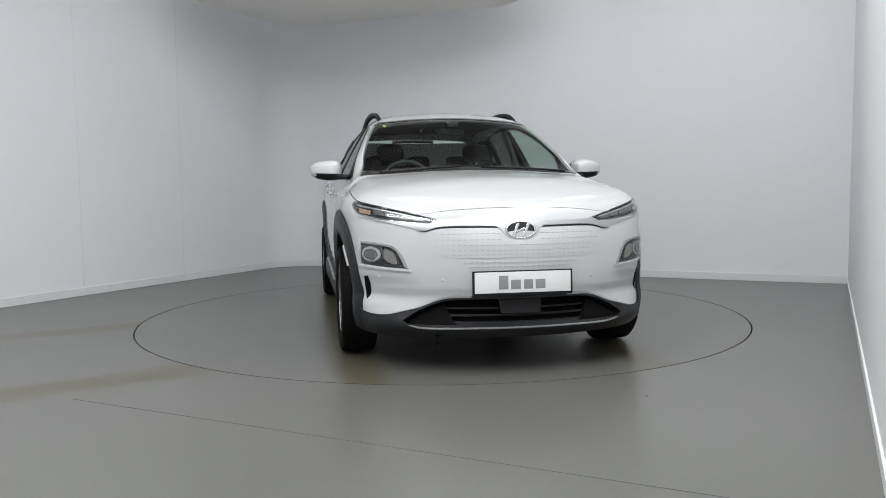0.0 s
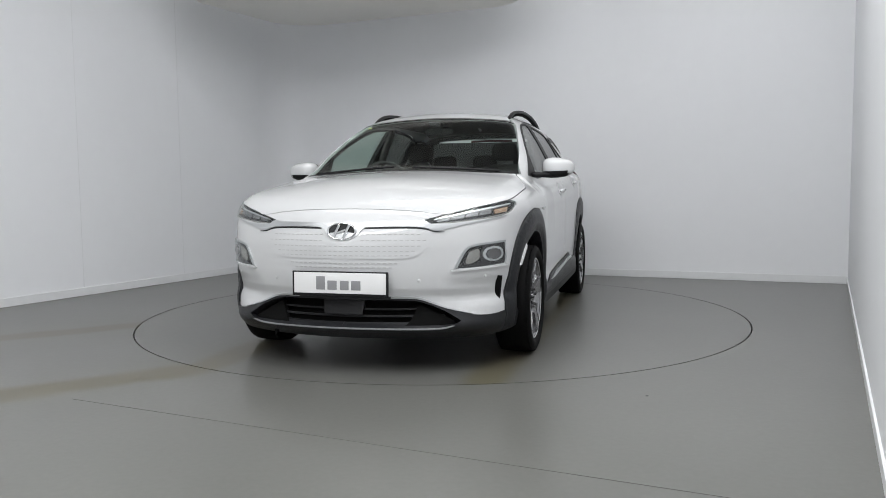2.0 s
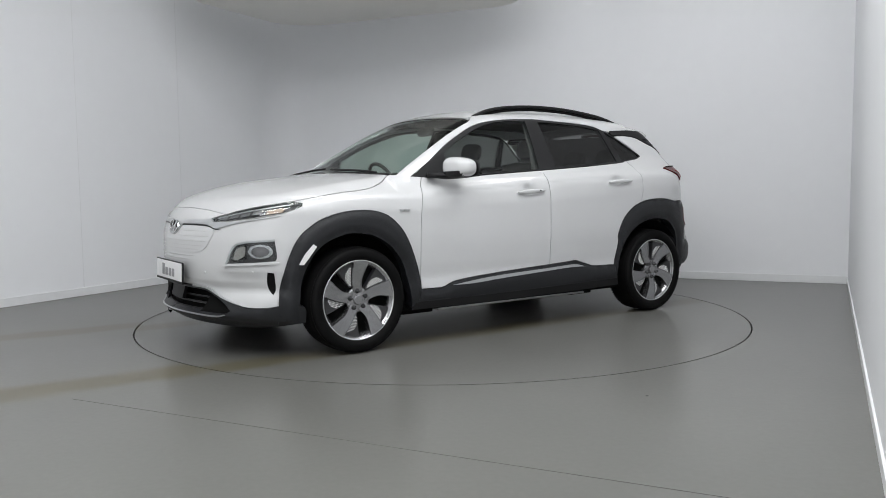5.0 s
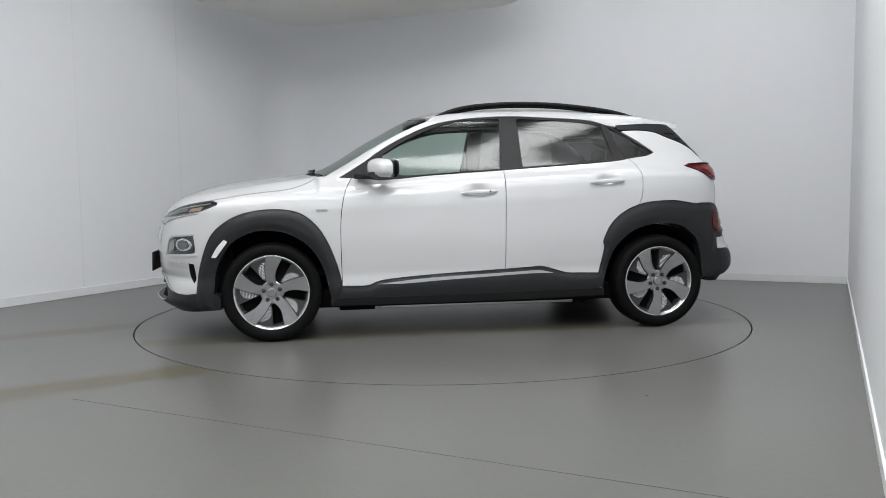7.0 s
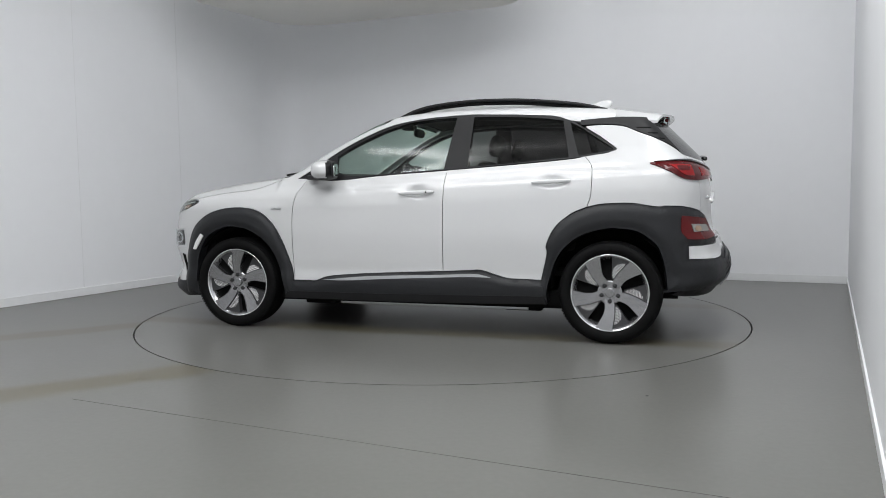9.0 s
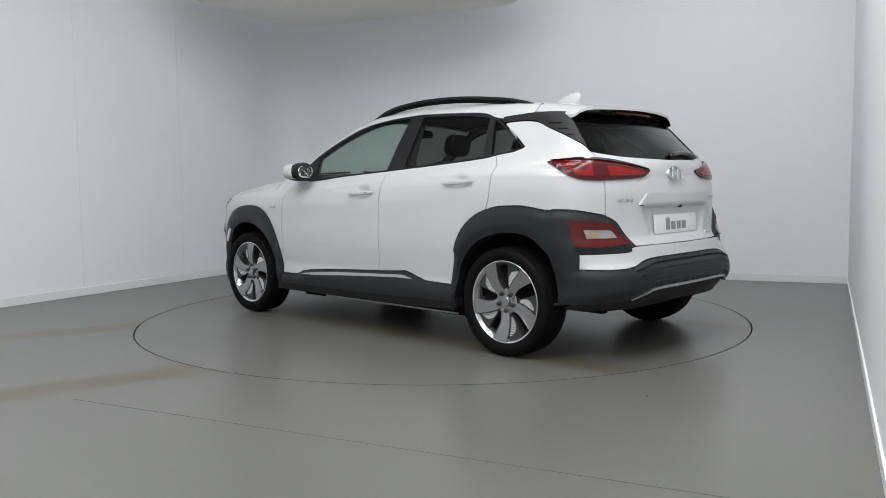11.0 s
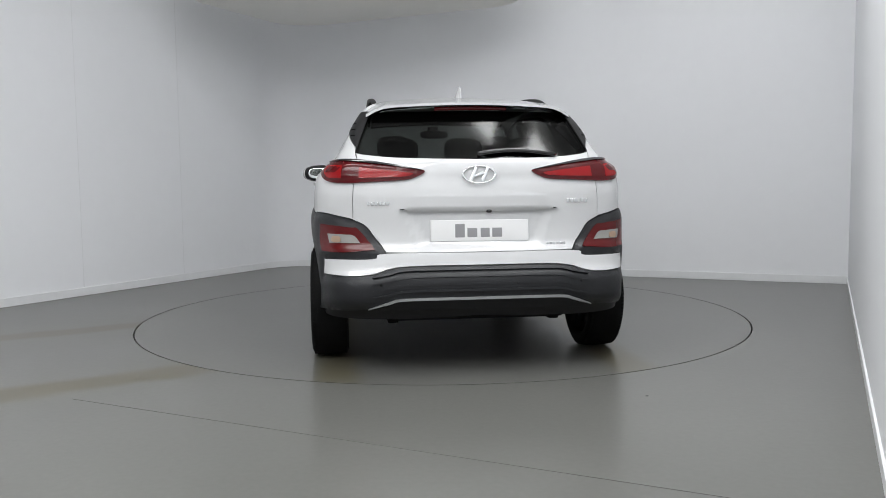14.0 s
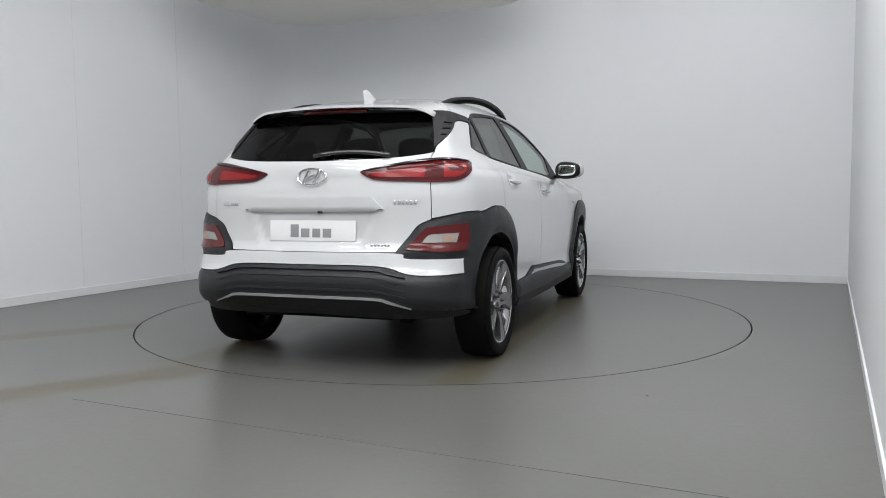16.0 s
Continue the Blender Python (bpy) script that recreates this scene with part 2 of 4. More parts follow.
bm = bmesh.new()
steps = 128
rim = [bm.verts.new((DISC_R * math.cos(2 * math.pi * i / steps), DISC_R * math.sin(2 * math.pi * i / steps), 0)) for i in range(steps)]
bm.faces.new(rim)
low = [bm.verts.new((v.co.x, v.co.y, -.028)) for v in rim]
for i in range(steps):
    bm.faces.new((rim[i], low[i], low[(i + 1) % steps], rim[(i + 1) % steps]))
turntable = tagged(part("turntable", bm, disc_vinyl, None, "round grey vinyl turntable disc flush with the floor", smooth=False), category="turntable")

# ceiling: high and unseen over the camera's half, with a lowered canopy over the back of the studio
SOFFIT_Z = 2.85
LAMP_Z = WALL_TOP - .16
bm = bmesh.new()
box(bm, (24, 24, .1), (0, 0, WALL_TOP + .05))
tagged(part("ceiling", bm, high_ceiling, None, "unseen upper ceiling, plain matt grey chosen to limit bounced light", smooth=False), kind="structure")


def inset_line(corners, gap, r, n=14):
    """An outline drawn in by a gap, with rounded corners."""
    pts = [vec2(p) for p in corners]
    ins = []
    for i in range(4):
        p, a, b = pts[i], pts[i - 1], pts[(i + 1) % 4]
        u, v = (a - p).normalized(), (b - p).normalized()
        ins.append(p + (u + v) * (gap / math.sin(u.angle(v))))
    out = []
    for i in range(4):
        out += round_corner(ins[i], ins[i - 1], ins[(i + 1) % 4], r, n)
    return out


BACK = (vec2(CORNER_R) - vec2(CORNER_L)).normalized()
AWAY = Vector((-BACK.y, BACK.x, 0))


def plan(across, forth):
    """A floor point: metres along the back wall's way and metres towards it, from the turntable's middle."""
    return BACK * across + AWAY * forth


left_way = (vec2(LEFT_END) - vec2(CORNER_L)).normalized()
right_way = (vec2(RIGHT_END) - vec2(CORNER_R)).normalized()
CANOPY = (vec2(CORNER_L) + left_way * 3.5, CORNER_L, vec2(CORNER_L) + BACK * 5.65, vec2(CORNER_L) + BACK * 2.8 + left_way * 1.45)


def canopy():
    bm = bmesh.new()
    loops = []
    for gap, z in ((.50, SOFFIT_Z + .24), (.45, SOFFIT_Z + .22), (.43, SOFFIT_Z + .18), (.43, SOFFIT_Z + .05), (.435, SOFFIT_Z + .015), (.45, SOFFIT_Z)):
        loops.append([bm.verts.new((p.x, p.y, z)) for p in inset_line(CANOPY, gap, .50)])
    n = len(loops[0])
    for a, b in zip(loops, loops[1:]):
        for i in range(n):
            bm.faces.new((a[i], b[i], b[(i + 1) % n], a[(i + 1) % n]))
    bm.faces.new(loops[0])
    bm.faces.new(loops[-1][::-1])
    bmesh.ops.recalc_face_normals(bm, faces=bm.faces)
    return bm


ob = part("ceiling_canopy", canopy(), ceiling_paint, None, "lowered pale ceiling panel with soft rounded edges")
tagged(ob, kind="structure")


def light_strip(p, q, width):
    """A linear ceiling light, out of view and guessed: a slim white tray with a glowing diffuser."""
    mid, d = (p + q) / 2, q - p
    th = tagged(new("unseen_light"), "long unseen linear ceiling light, placed by guess, with glowing white diffuser", "ceiling light", "linear lights on the studio ceiling")
    th.location, th.rotation_euler = (mid.x, mid.y, LAMP_Z), (0, 0, math.atan2(d.y, d.x))
    bm = bmesh.new()
    box(bm, (d.length, width, .16), (0, 0, .08), .006)
    part("tray", bm, trim_paint, th, "white light tray", smooth=False)
    bm = bmesh.new()
    bm.faces.new([bm.verts.new((sx * (d.length / 2 - .02), sy * (width / 2 - .02), -.004)) for sx, sy in ((-1, -1), (-1, 1), (1, 1), (1, -1))])
    part("diffuser", bm, diffuser, th, "glowing diffuser", smooth=False)


# this row's place follows the reflections in the side windows
light_strip(plan(-1.5, -2.85), plan(1.3, -2.85), .36)
# the other strips are added, unseen, to even out brightness on walls and car
light_strip(plan(-1.7, -4.7), plan(2.1, -4.7), .75)
light_strip(plan(-1.9, -6.5), plan(1.9, -6.5), .66)
light_strip(plan(2.35, -3.9), plan(2.35, -.3), .62)
light_strip(plan(-.9, -.9), plan(1.5, -.9), .34)
light_strip(plan(1.95, 2.1), plan(1.95, .75), .28)

# upright joints between the wall panels
for p, q in (((-3.36, 1.25), (-3.36, 1.25)), ((-2.79, 2.36), (-2.79, 2.36))):
    foot = vec2(CORNER_L) + left_way * (vec2(p) - vec2(CORNER_L)).dot(left_way)
    bm = bmesh.new()
    box(bm, (.004, .003, WALL_TOP - .1), (0, 0, WALL_TOP / 2 + .03))
    ob = part("wall_joint", bm, trim_paint, w, "thin upright joint in the wall", smooth=False)
    ob.location, ob.rotation_euler = foot, (0, 0, math.atan2(left_way.y, left_way.x))

def spline(knots):
    """A smooth curve through (x, value) knots that does not overshoot."""
    k = np.array(knots, float)
    xs, ys = k[:, 0], k[:, 1]
    h, d = np.diff(xs), np.diff(ys) / np.diff(xs)
    m = np.concatenate([[d[0]], np.where(d[:-1] * d[1:] > 0, 2 * d[:-1] * d[1:] / (d[:-1] + d[1:] + 1e-12), 0), [d[-1]]])

    def value(x):
        x = np.clip(x, xs[0], xs[-1])
        i = np.clip(np.searchsorted(xs, x) - 1, 0, len(h) - 1)
        t = (x - xs[i]) / h[i]
        return ((1 + 2 * t) * ys[i] + t * h[i] * m[i]) * (1 - t) ** 2 + ((3 - 2 * t) * ys[i + 1] + (t - 1) * h[i] * m[i + 1]) * t * t
    return value


# the body's lines: width by height, taper by length, roofline, nose and tail
half_width = spline([(.12, .80), (.22, .855), (.34, .874), (.42, .868), (.5, .874), (.7, .884), (.86, .884), (.95, .872), (1.0, .852),
                     (1.05, .803), (1.1, .772), (1.2, .722), (1.3, .668), (1.4, .607), (1.46, .565), (1.55, .47), (1.7, .3)])
taper = spline([(-2.25, .68), (-2.0, .82), (-1.8, .905), (-1.6, .965), (-1.4, .995), (-1.2, 1), (1.2, 1), (1.5, .985), (1.7, .94), (1.9, .88), (2.1, .82)])
top_line = spline([(-2.3, .5), (-2.14, .72), (-2.08, .805), (-2.01, .882), (-1.82, .974), (-1.63, 1.022), (-1.43, 1.050), (-1.24, 1.070), (-1.07, 1.087),
                   (-.98, 1.115), (-.615, 1.325), (-.3, 1.484), (-.1, 1.531), (.14, 1.551), (.5, 1.560), (.9, 1.546), (1.18, 1.515), (1.35, 1.487),
                   (1.57, 1.452), (2.2, 1.36)])
crown = spline([(-2.2, .13), (-1.5, .115), (-1.1, .09), (-.8, .15), (-.2, .17), (.2, .15), (1.0, .13), (1.35, .10), (2, .10)])
nose = spline([(.12, -1.9), (.2, -2.06), (.26, -2.135), (.32, -2.115), (.4, -2.10), (.46, -2.12), (.55, -2.125), (.66, -2.122), (.75, -2.11), (.82, -2.09), (1.0, -2.0)])
tail = spline([(.2, 1.93), (.3, 1.98), (.36, 2.03), (.42, 2.05), (.5, 2.045), (.56, 2.01), (.64, 1.985), (.69, 1.957), (.8, 1.945), (.92, 1.943), (1.04, 1.918),
               (1.1, 1.893), (1.14, 1.86), (1.2, 1.80), (1.3, 1.70), (1.4, 1.60), (1.5, 1.50), (1.7, 1.3)])


def smax(a, b, k):
    return np.maximum(a, b) + np.maximum(k - np.abs(a - b), 0) ** 2 / (4 * k)


def body_field(p):
    """Below zero inside the car's skin, above zero outside."""
    x, y, z = p[..., 0], np.abs(p[..., 1]), p[..., 2]
    lean = np.clip((z - .72) / .23, 0, 1) * np.clip((1.2 - z) / .16, 0, 1)
    side = y - half_width(z - .06 * lean * np.clip(x - .1, -1, 1.2)) * taper(x)
    for hx, hz in ((.053, .945), (.935, 1.008)):
        side = side + .029 * np.exp(-((x - hx) / .066) ** 2 - ((z - hz - .006) / .032) ** 2)
    under = np.clip((1.014 + .07 * x - z) / .03, 0, 1) * np.clip((z - .60) / .33, 0, 1)
    side = side + .007 * under * np.clip((x + .75) / .35, 0, 1) * np.clip((1.5 - x) / .35, 0, 1)
    roof = (z - top_line(x) + crown(x) * y * y) * .9
    front = nose(z) + .42 * y * y - x
    scoop = .030 * np.exp(-((z - .436) / .062) ** 4) * np.clip((y - .50) / .26, 0, 1)
    front = front + np.where(x < -1.5, scoop, 0)
    low = np.clip((1.18 - z) / .16, 0, 1)
    rear = x - tail(z) + .038 * low + (.30 * y * y) * (1 - low) + (.373 * y ** 3.66) * low
    rear = rear + .016 * np.clip((.872 - z) / .012, 0, 1) * np.clip((z - .645) / .06, 0, 1) * np.clip((.40 - y - (.87 - z) * .35) / .05, 0, 1)
    ends = smax(smax(side, front, .12), rear, .08)
    return smax(ends, roof, np.where(x < -1.0, .09, .06))


def skin(origin, way, reach=2.4):
    """Where rays from inside the car meet its skin."""
    lo, hi = np.zeros(len(origin)), np.full(len(origin), reach)
    for _ in range(26):
        mid = (lo + hi) / 2
        inside = body_field(origin + way * mid[:, None]) < 0
        lo, hi = np.where(inside, mid, lo), np.where(inside, hi, mid)
    return origin + way * lo[:, None]


def skin_normal(p, h=.004):
    g = np.stack([body_field(p + h * np.eye(3)[i]) - body_field(p - h * np.eye(3)[i]) for i in range(3)], -1)
    return g / np.maximum(np.linalg.norm(g, axis=-1, keepdims=True), 1e-9)

from mathutils.geometry import delaunay_2d_cdt


# ---------------------------------------------------------------- panels cut from the skin
def from_side(a, b):
    o = np.zeros(a.shape + (3,))
    o[..., 0], o[..., 2] = a, b
    return o, np.broadcast_to(np.array([0, -1.0, 0]), o.shape)


def from_front(a, b):
    o = np.zeros(a.shape + (3,))
    o[..., 0], o[..., 2] = -1.0, b
    t = np.radians(a)
    return o, np.stack([-np.cos(t), -np.sin(t), 0 * t], -1)


def from_rear(a, b):
    o = np.zeros(a.shape + (3,))
    o[..., 0], o[..., 2] = .9, b
    t = np.radians(a)
    return o, np.stack([np.cos(t), -np.sin(t), 0 * t], -1)


def from_top(a, b):
    o = np.zeros(a.shape + (3,))
    o[..., 0], o[..., 1], o[..., 2] = a, b, .4
    return o, np.broadcast_to(np.array([0, 0, 1.0]), o.shape)


def from_axis(a, b):
    o = np.zeros(a.shape + (3,))
    o[..., 0], o[..., 2] = a, .95
    t = np.radians(b)
    return o, np.stack([0 * t, -np.sin(t), np.cos(t)], -1)


NOSE_EYE = np.array([-1.4, 0, .55])


def from_below(a, b):
    o = np.broadcast_to(NOSE_EYE, a.shape + (3,)).copy()
    w = np.stack([a, b, np.ones_like(a)], -1)
    return o, w / np.linalg.norm(w, axis=-1, keepdims=True)


def to_below(p):
    q = np.asarray(p) - NOSE_EYE
    return [(float(v[0] / v[2]), float(v[1] / v[2])) for v in q]


UNIT = {from_below: (.4, .4), from_side: (1, 1), from_front: (.0175, 1), from_rear: (.0175, 1), from_top: (1, 1), from_axis: (1, .0105)}


def on_skin(view, pts):
    p = np.array(pts, float)
    o, w = view(p[:, 0], p[:, 1])
    return skin(o, w)


def to_rear(p):
    return [(float(np.degrees(np.arctan2(-q[1], q[0] - .9))), float(q[2])) for q in p]


def to_axis(p):
    return [(float(q[0]), float(np.degrees(np.arctan2(-q[1], q[2] - .95)))) for q in p]


def to_side(p):
    return [(float(q[0]), float(q[2])) for q in p]


def inside_loops(p, loops):
    """Which points lie inside an outline and outside its holes."""
    hit = np.zeros(len(p), bool)
    for loop in loops:
        a = np.array(loop)
        b = np.roll(a, -1, 0)
        for (x0, y0), (x1, y1) in zip(a, b):
            if y0 != y1:
                cross = ((p[:, 1] < y0) != (p[:, 1] < y1)) & (p[:, 0] < (x1 - x0) * (p[:, 1] - y0) / (y1 - y0) + x0)
                hit ^= cross
    return hit


def draw_in(poly, gap, unit):
    """Draws a closed outline in by a gap."""
    p = np.array(poly) * unit
    a = np.roll(p, -1, 0) - np.roll(p, 1, 0)
    area = np.sum(p[:, 0] * np.roll(p[:, 1], -1) - np.roll(p[:, 0], -1) * p[:, 1])
    n = np.stack([-a[:, 1], a[:, 0]], 1) * np.sign(area)
    n /= np.maximum(np.linalg.norm(n, axis=1, keepdims=True), 1e-9)
    return [tuple(q) for q in (p + n * gap) / unit]


def dedupe(poly):
    out = []
    for p in poly:
        if not out or abs(p[0] - out[-1][0]) + abs(p[1] - out[-1][1]) > 1e-7:
            out.append(p)
    if len(out) > 1 and abs(out[0][0] - out[-1][0]) + abs(out[0][1] - out[-1][1]) < 1e-7:
        out.pop()
    return out


def panel(name, view, knots, mat, parent, off=0.0, deep=.02, step=.03, gap=.0015, half=False, flip=False, holes=(), label="", smooth_n=6, swell=0.0, swell_width=.03):
    """A panel of the car's skin inside an outline. half: the outline is mirrored at its ends; flip: on the car's other side; swell: bulges at the middle."""
    unit = np.array(UNIT[view])
    line = curve_points(knots, smooth_n)
    side = 1 if view in (from_top, from_axis, from_below) else 0
    if half:
        other = [((p[0], -p[1]) if side else (-p[0], p[1])) for p in reversed(line)]
        line = line + other
    else:
        line = curve_points(list(knots) + [knots[0]], smooth_n)[:-1]
    line = draw_in(dedupe(line), gap, unit)
    loops = [line]
    for h in holes:
        loops.append(dedupe(curve_points(list(h) + [h[0]], smooth_n)[:-1]))
    sa, sb = step / unit
    flat, edges = [], []
    for loop in loops:
        base = len(flat)
        flat += loop
        edges += [(base + k, base + (k + 1) % len(loop)) for k in range(len(loop))]
    rim_pts = np.array(flat) * unit
    low, top = np.array(line).min(0), np.array(line).max(0)
    ga, gb = np.meshgrid(np.arange(math.floor(low[0] / sa), math.ceil(top[0] / sa) + 1) * sa, np.arange(math.floor(low[1] / sb), math.ceil(top[1] / sb) + 1) * sb)
    grid = np.stack([ga.ravel(), gb.ravel()], 1)
    grid = grid[inside_loops(grid, loops)]
    if len(grid):
        near = np.min(np.linalg.norm((grid * unit)[:, None, :] - rim_pts[None], axis=2), axis=1)
        grid = grid[near > step * .45]
    cdt_pts = [Vector((p[0] * unit[0], p[1] * unit[1])) for p in flat + [tuple(p) for p in grid]]
    out = delaunay_2d_cdt(cdt_pts, edges, [], 0, 1e-7)
    flat = np.array([tuple(v) for v in out[0]]) / unit
    faces = [tuple(f) for f in out[2]]
    mid = np.array([flat[list(f)].mean(0) for f in faces])
    keep = inside_loops(mid, loops)
    faces = [f for f, k in zip(faces, keep) if k]
    f2 = flat
    o, w = view(f2[:, 0], f2[:, 1])
    p3 = skin(o, w)
    nrm = skin_normal(p3)
    p3 = p3 + nrm * off
    if swell:
        dense = [np.array(p) + (np.array(q) - np.array(p)) * k for p, q in zip(line, line[1:] + line[:1]) for k in np.linspace(0, 1, max(2, int(np.linalg.norm((np.array(q) - np.array(p)) * unit) / .006) + 1))[:-1]]
        dense = np.array([p for p in dense if view not in (from_rear, from_front) or abs(p[0]) > .3])
        lim = dense * unit
        d = np.min(np.linalg.norm((f2 * unit)[:, None, :] - lim[None], axis=2), axis=1)
        o, w = view(dense[:, 0], dense[:, 1])
        edge3 = skin(o, w)[np.argmin(np.linalg.norm((f2 * unit)[:, None, :] - lim[None], axis=2), axis=1)]
        inward = p3 - nrm * off - edge3
        inward /= np.maximum(np.linalg.norm(inward, axis=1, keepdims=True), 1e-4)
        k = np.clip(d / swell_width, 0, 1) * math.pi / 2
        p3 = p3 + nrm * (swell * np.sin(k))[:, None]
        nrm = nrm - inward * (swell * math.pi / 2 / swell_width * np.cos(k))[:, None]
        nrm /= np.linalg.norm(nrm, axis=1, keepdims=True)
    verts, normals = list(p3), list(nrm)
    rim_from = len(faces)
    for loop in loops:
        l2 = np.array(loop)
        o, w = view(l2[:, 0], l2[:, 1])
        e = skin(o, w)
        n3 = skin_normal(e)
        t = np.roll(e, -1, 0) - np.roll(e, 1, 0)
        out = np.cross(t, n3)
        out /= np.maximum(np.linalg.norm(out, axis=1, keepdims=True), 1e-9)
        base = len(verts)
        k = len(loop)
        verts += list(e + n3 * off) + list(e + n3 * (off - deep))
        normals += list(out) + list(out)
        faces += [(base + i, base + (i + 1) % k, base + k + (i + 1) % k, base + k + i) for i in range(k)]
    verts, normals = np.array(verts), np.array(normals)
    # turn every face outward by its wanted normal
    fixed = []
    for ids in faces:
        q = verts[list(ids)]
        n = np.cross(np.roll(q, -1, 0) - q[0], q - q[0]).sum(0) * -1
        fixed.append(tuple(ids) if np.dot(n, normals[list(ids)].sum(0)) >= 0 else tuple(ids[::-1]))
    if flip:
        verts = verts * (1, -1, 1)
        normals = normals * (1, -1, 1)
        fixed = [f[::-1] for f in fixed]
    me = bpy.data.meshes.new(name)
    me.from_pydata(verts.tolist(), [], fixed)
    me.materials.append(mat)
    me.shade_smooth()
    me.normals_split_custom_set_from_vertices(normals.tolist())
    ob = new(name, me)
    ob.parent = parent
    return tagged(ob, label)


def both(name, *args, **kw):
    return [panel(name, *args, **kw), panel(name, *args, flip=True, **kw)]


# ---------------------------------------------------------------- the car
car = tagged(new("car"), "white compact electric crossover car with dark grey plastic cladding", "car")
CLAD = .014

# hood, fenders, doors, quarters
HOOD_FRONT = [(-2.020, -.001), (-2.014, -.19), (-1.995, -.36), (-1.962, -.515)]
LAMP_TOP = on_skin(from_front, [(32, .850), (37.2, .869), (44, .890), (50.1, .906)])
HOOD_SIDE = on_skin(from_top, [(-1.55, -.822), (-1.4, -.824), (-1.2, -.812), (-1.08, -.772), (-.99, -.72)])
h1, h2, h3 = to_below(on_skin(from_top, HOOD_FRONT)), to_below(LAMP_TOP), to_below(HOOD_SIDE)
h4 = to_below(on_skin(from_top, [(-1.05, -.5), (-1.085, -.25), (-1.095, -.001)]))
hood = panel("hood", from_below, [(h1[0][0], 0)] + h1[1:] + h2 + h3[:-1] + [h3[-1] + (1,)] + h4[:-1] + [(h4[-1][0], 0)], paint, car, half=True, gap=.005, deep=.012)
edge = to_side(np.concatenate([LAMP_TOP[-1:], HOOD_SIDE]))
ARCH_F = [(-1.672, .681), (-1.567, .778), (-1.427, .832), (-1.254, .847), (-1.114, .82), (-1.01, .739), (-.941, .63), (-.89, .502), (-.866, .42), (-.858, .344)]
fender_line = [(-1.66, .80, 1), (-1.625, .893, 1), edge[0] + (1,)] + edge[1:-1] + [edge[-1] + (1,), (-.93, 1.055, 1), (-.775, 1.047, 1), (-.829, .934), (-.856, .735), (-.853, .345, 1)] + \
              [p for p in ARCH_F[::-1][1:]] + [(-1.655, .70, 1)]
fenders = both("fender", from_side, fender_line, paint, car, gap=.002, step=.025)
DOOR_F = [(-.853, .345, 1), (-.856, .735), (-.829, .934), (-.775, 1.047, 1), (-.6, 1.028, 1), (-.461, 1.035), (-.256, 1.055), (.237, 1.086, 1), (.233, .9), (.23, .715), (.228, .427, 1),
          (-.286, .402), (-.583, .377), (-.68, .346), (-.75, .343)]
front_doors = both("front_door", from_side, DOOR_F, paint, car, gap=.0025, step=.014, deep=.03)
ARCH_R = [(.875, .385), (.912, .551), (.908, .609), (.965, .722), (1.064, .804), (1.16, .845)]
REAR_EDGE = curve_points([(1.13, 1.163), (1.183, 1.082), (1.183, .928), (1.16, .845)], 5)
DOOR_R = [(.237, 1.086, 1), (.7, 1.117), (1.052, 1.146), REAR_EDGE[0] + (1,)] + REAR_EDGE[1:-1] + [REAR_EDGE[-1] + (1,), (1.064, .804), (.965, .722), (.908, .609), (.912, .551), (.875, .385, 1),
          (.75, .388), (.656, .392), (.577, .413), (.479, .440), (.40, .436), (.228, .427, 1), (.23, .715), (.233, .9)]
rear_doors = both("rear_door", from_side, DOOR_R, paint, car, gap=.0025, step=.014, deep=.03)

# dark window surround with its panes
DLO = [(-.86, 1.042, 1), (-.707, 1.136), (-.556, 1.239), (-.404, 1.322), (-.214, 1.402), (.017, 1.444), (.308, 1.462), (.525, 1.456), (.78, 1.444), (.927, 1.428), (1.03, 1.395), (1.112, 1.35),
       (1.22, 1.275), (1.318, 1.212), (1.325, 1.198), (1.30, 1.186), (1.258, 1.178), (1.052, 1.146), (.366, 1.094), (-.256, 1.055), (-.461, 1.033), (-.6, 1.026)]
GLASS_1 = [(-.565, 1.075, 1), (-.57, 1.195, 1), (-.45, 1.268), (-.33, 1.328), (-.2, 1.382), (-.06, 1.42), (.1, 1.437), (.252, 1.442, 1), (.213, 1.093, 1), (-.2, 1.067), (-.42, 1.055)]
GLASS_2 = [(.372, 1.442, 1), (.55, 1.437), (.691, 1.43), (.85, 1.416), (.975, 1.397, 1), (1.03, 1.155, 1), (.7, 1.128), (.372, 1.105, 1)]
GLASS_3 = [(1.02, 1.385, 1), (1.10, 1.343), (1.2, 1.275), (1.298, 1.208), (1.27, 1.192), (1.09, 1.163, 1)]
frames = both("window_frame", from_side, DLO, black_satin, car, off=.001, deep=.03, gap=.003, step=.03, holes=(GLASS_1, GLASS_2, GLASS_3), label="satin black window surround")
for k, fr in enumerate(frames):
    for g, m in ((GLASS_1, screen_glass), (GLASS_2, privacy_glass), (GLASS_3, privacy_glass)):
        ob = panel("pane", from_side, g, m, fr, off=-.004, deep=.003, gap=-.004, flip=bool(k), label="clear greenish side window" if m is screen_glass else "dark tinted rear side window")
        ob.visible_shadow = False

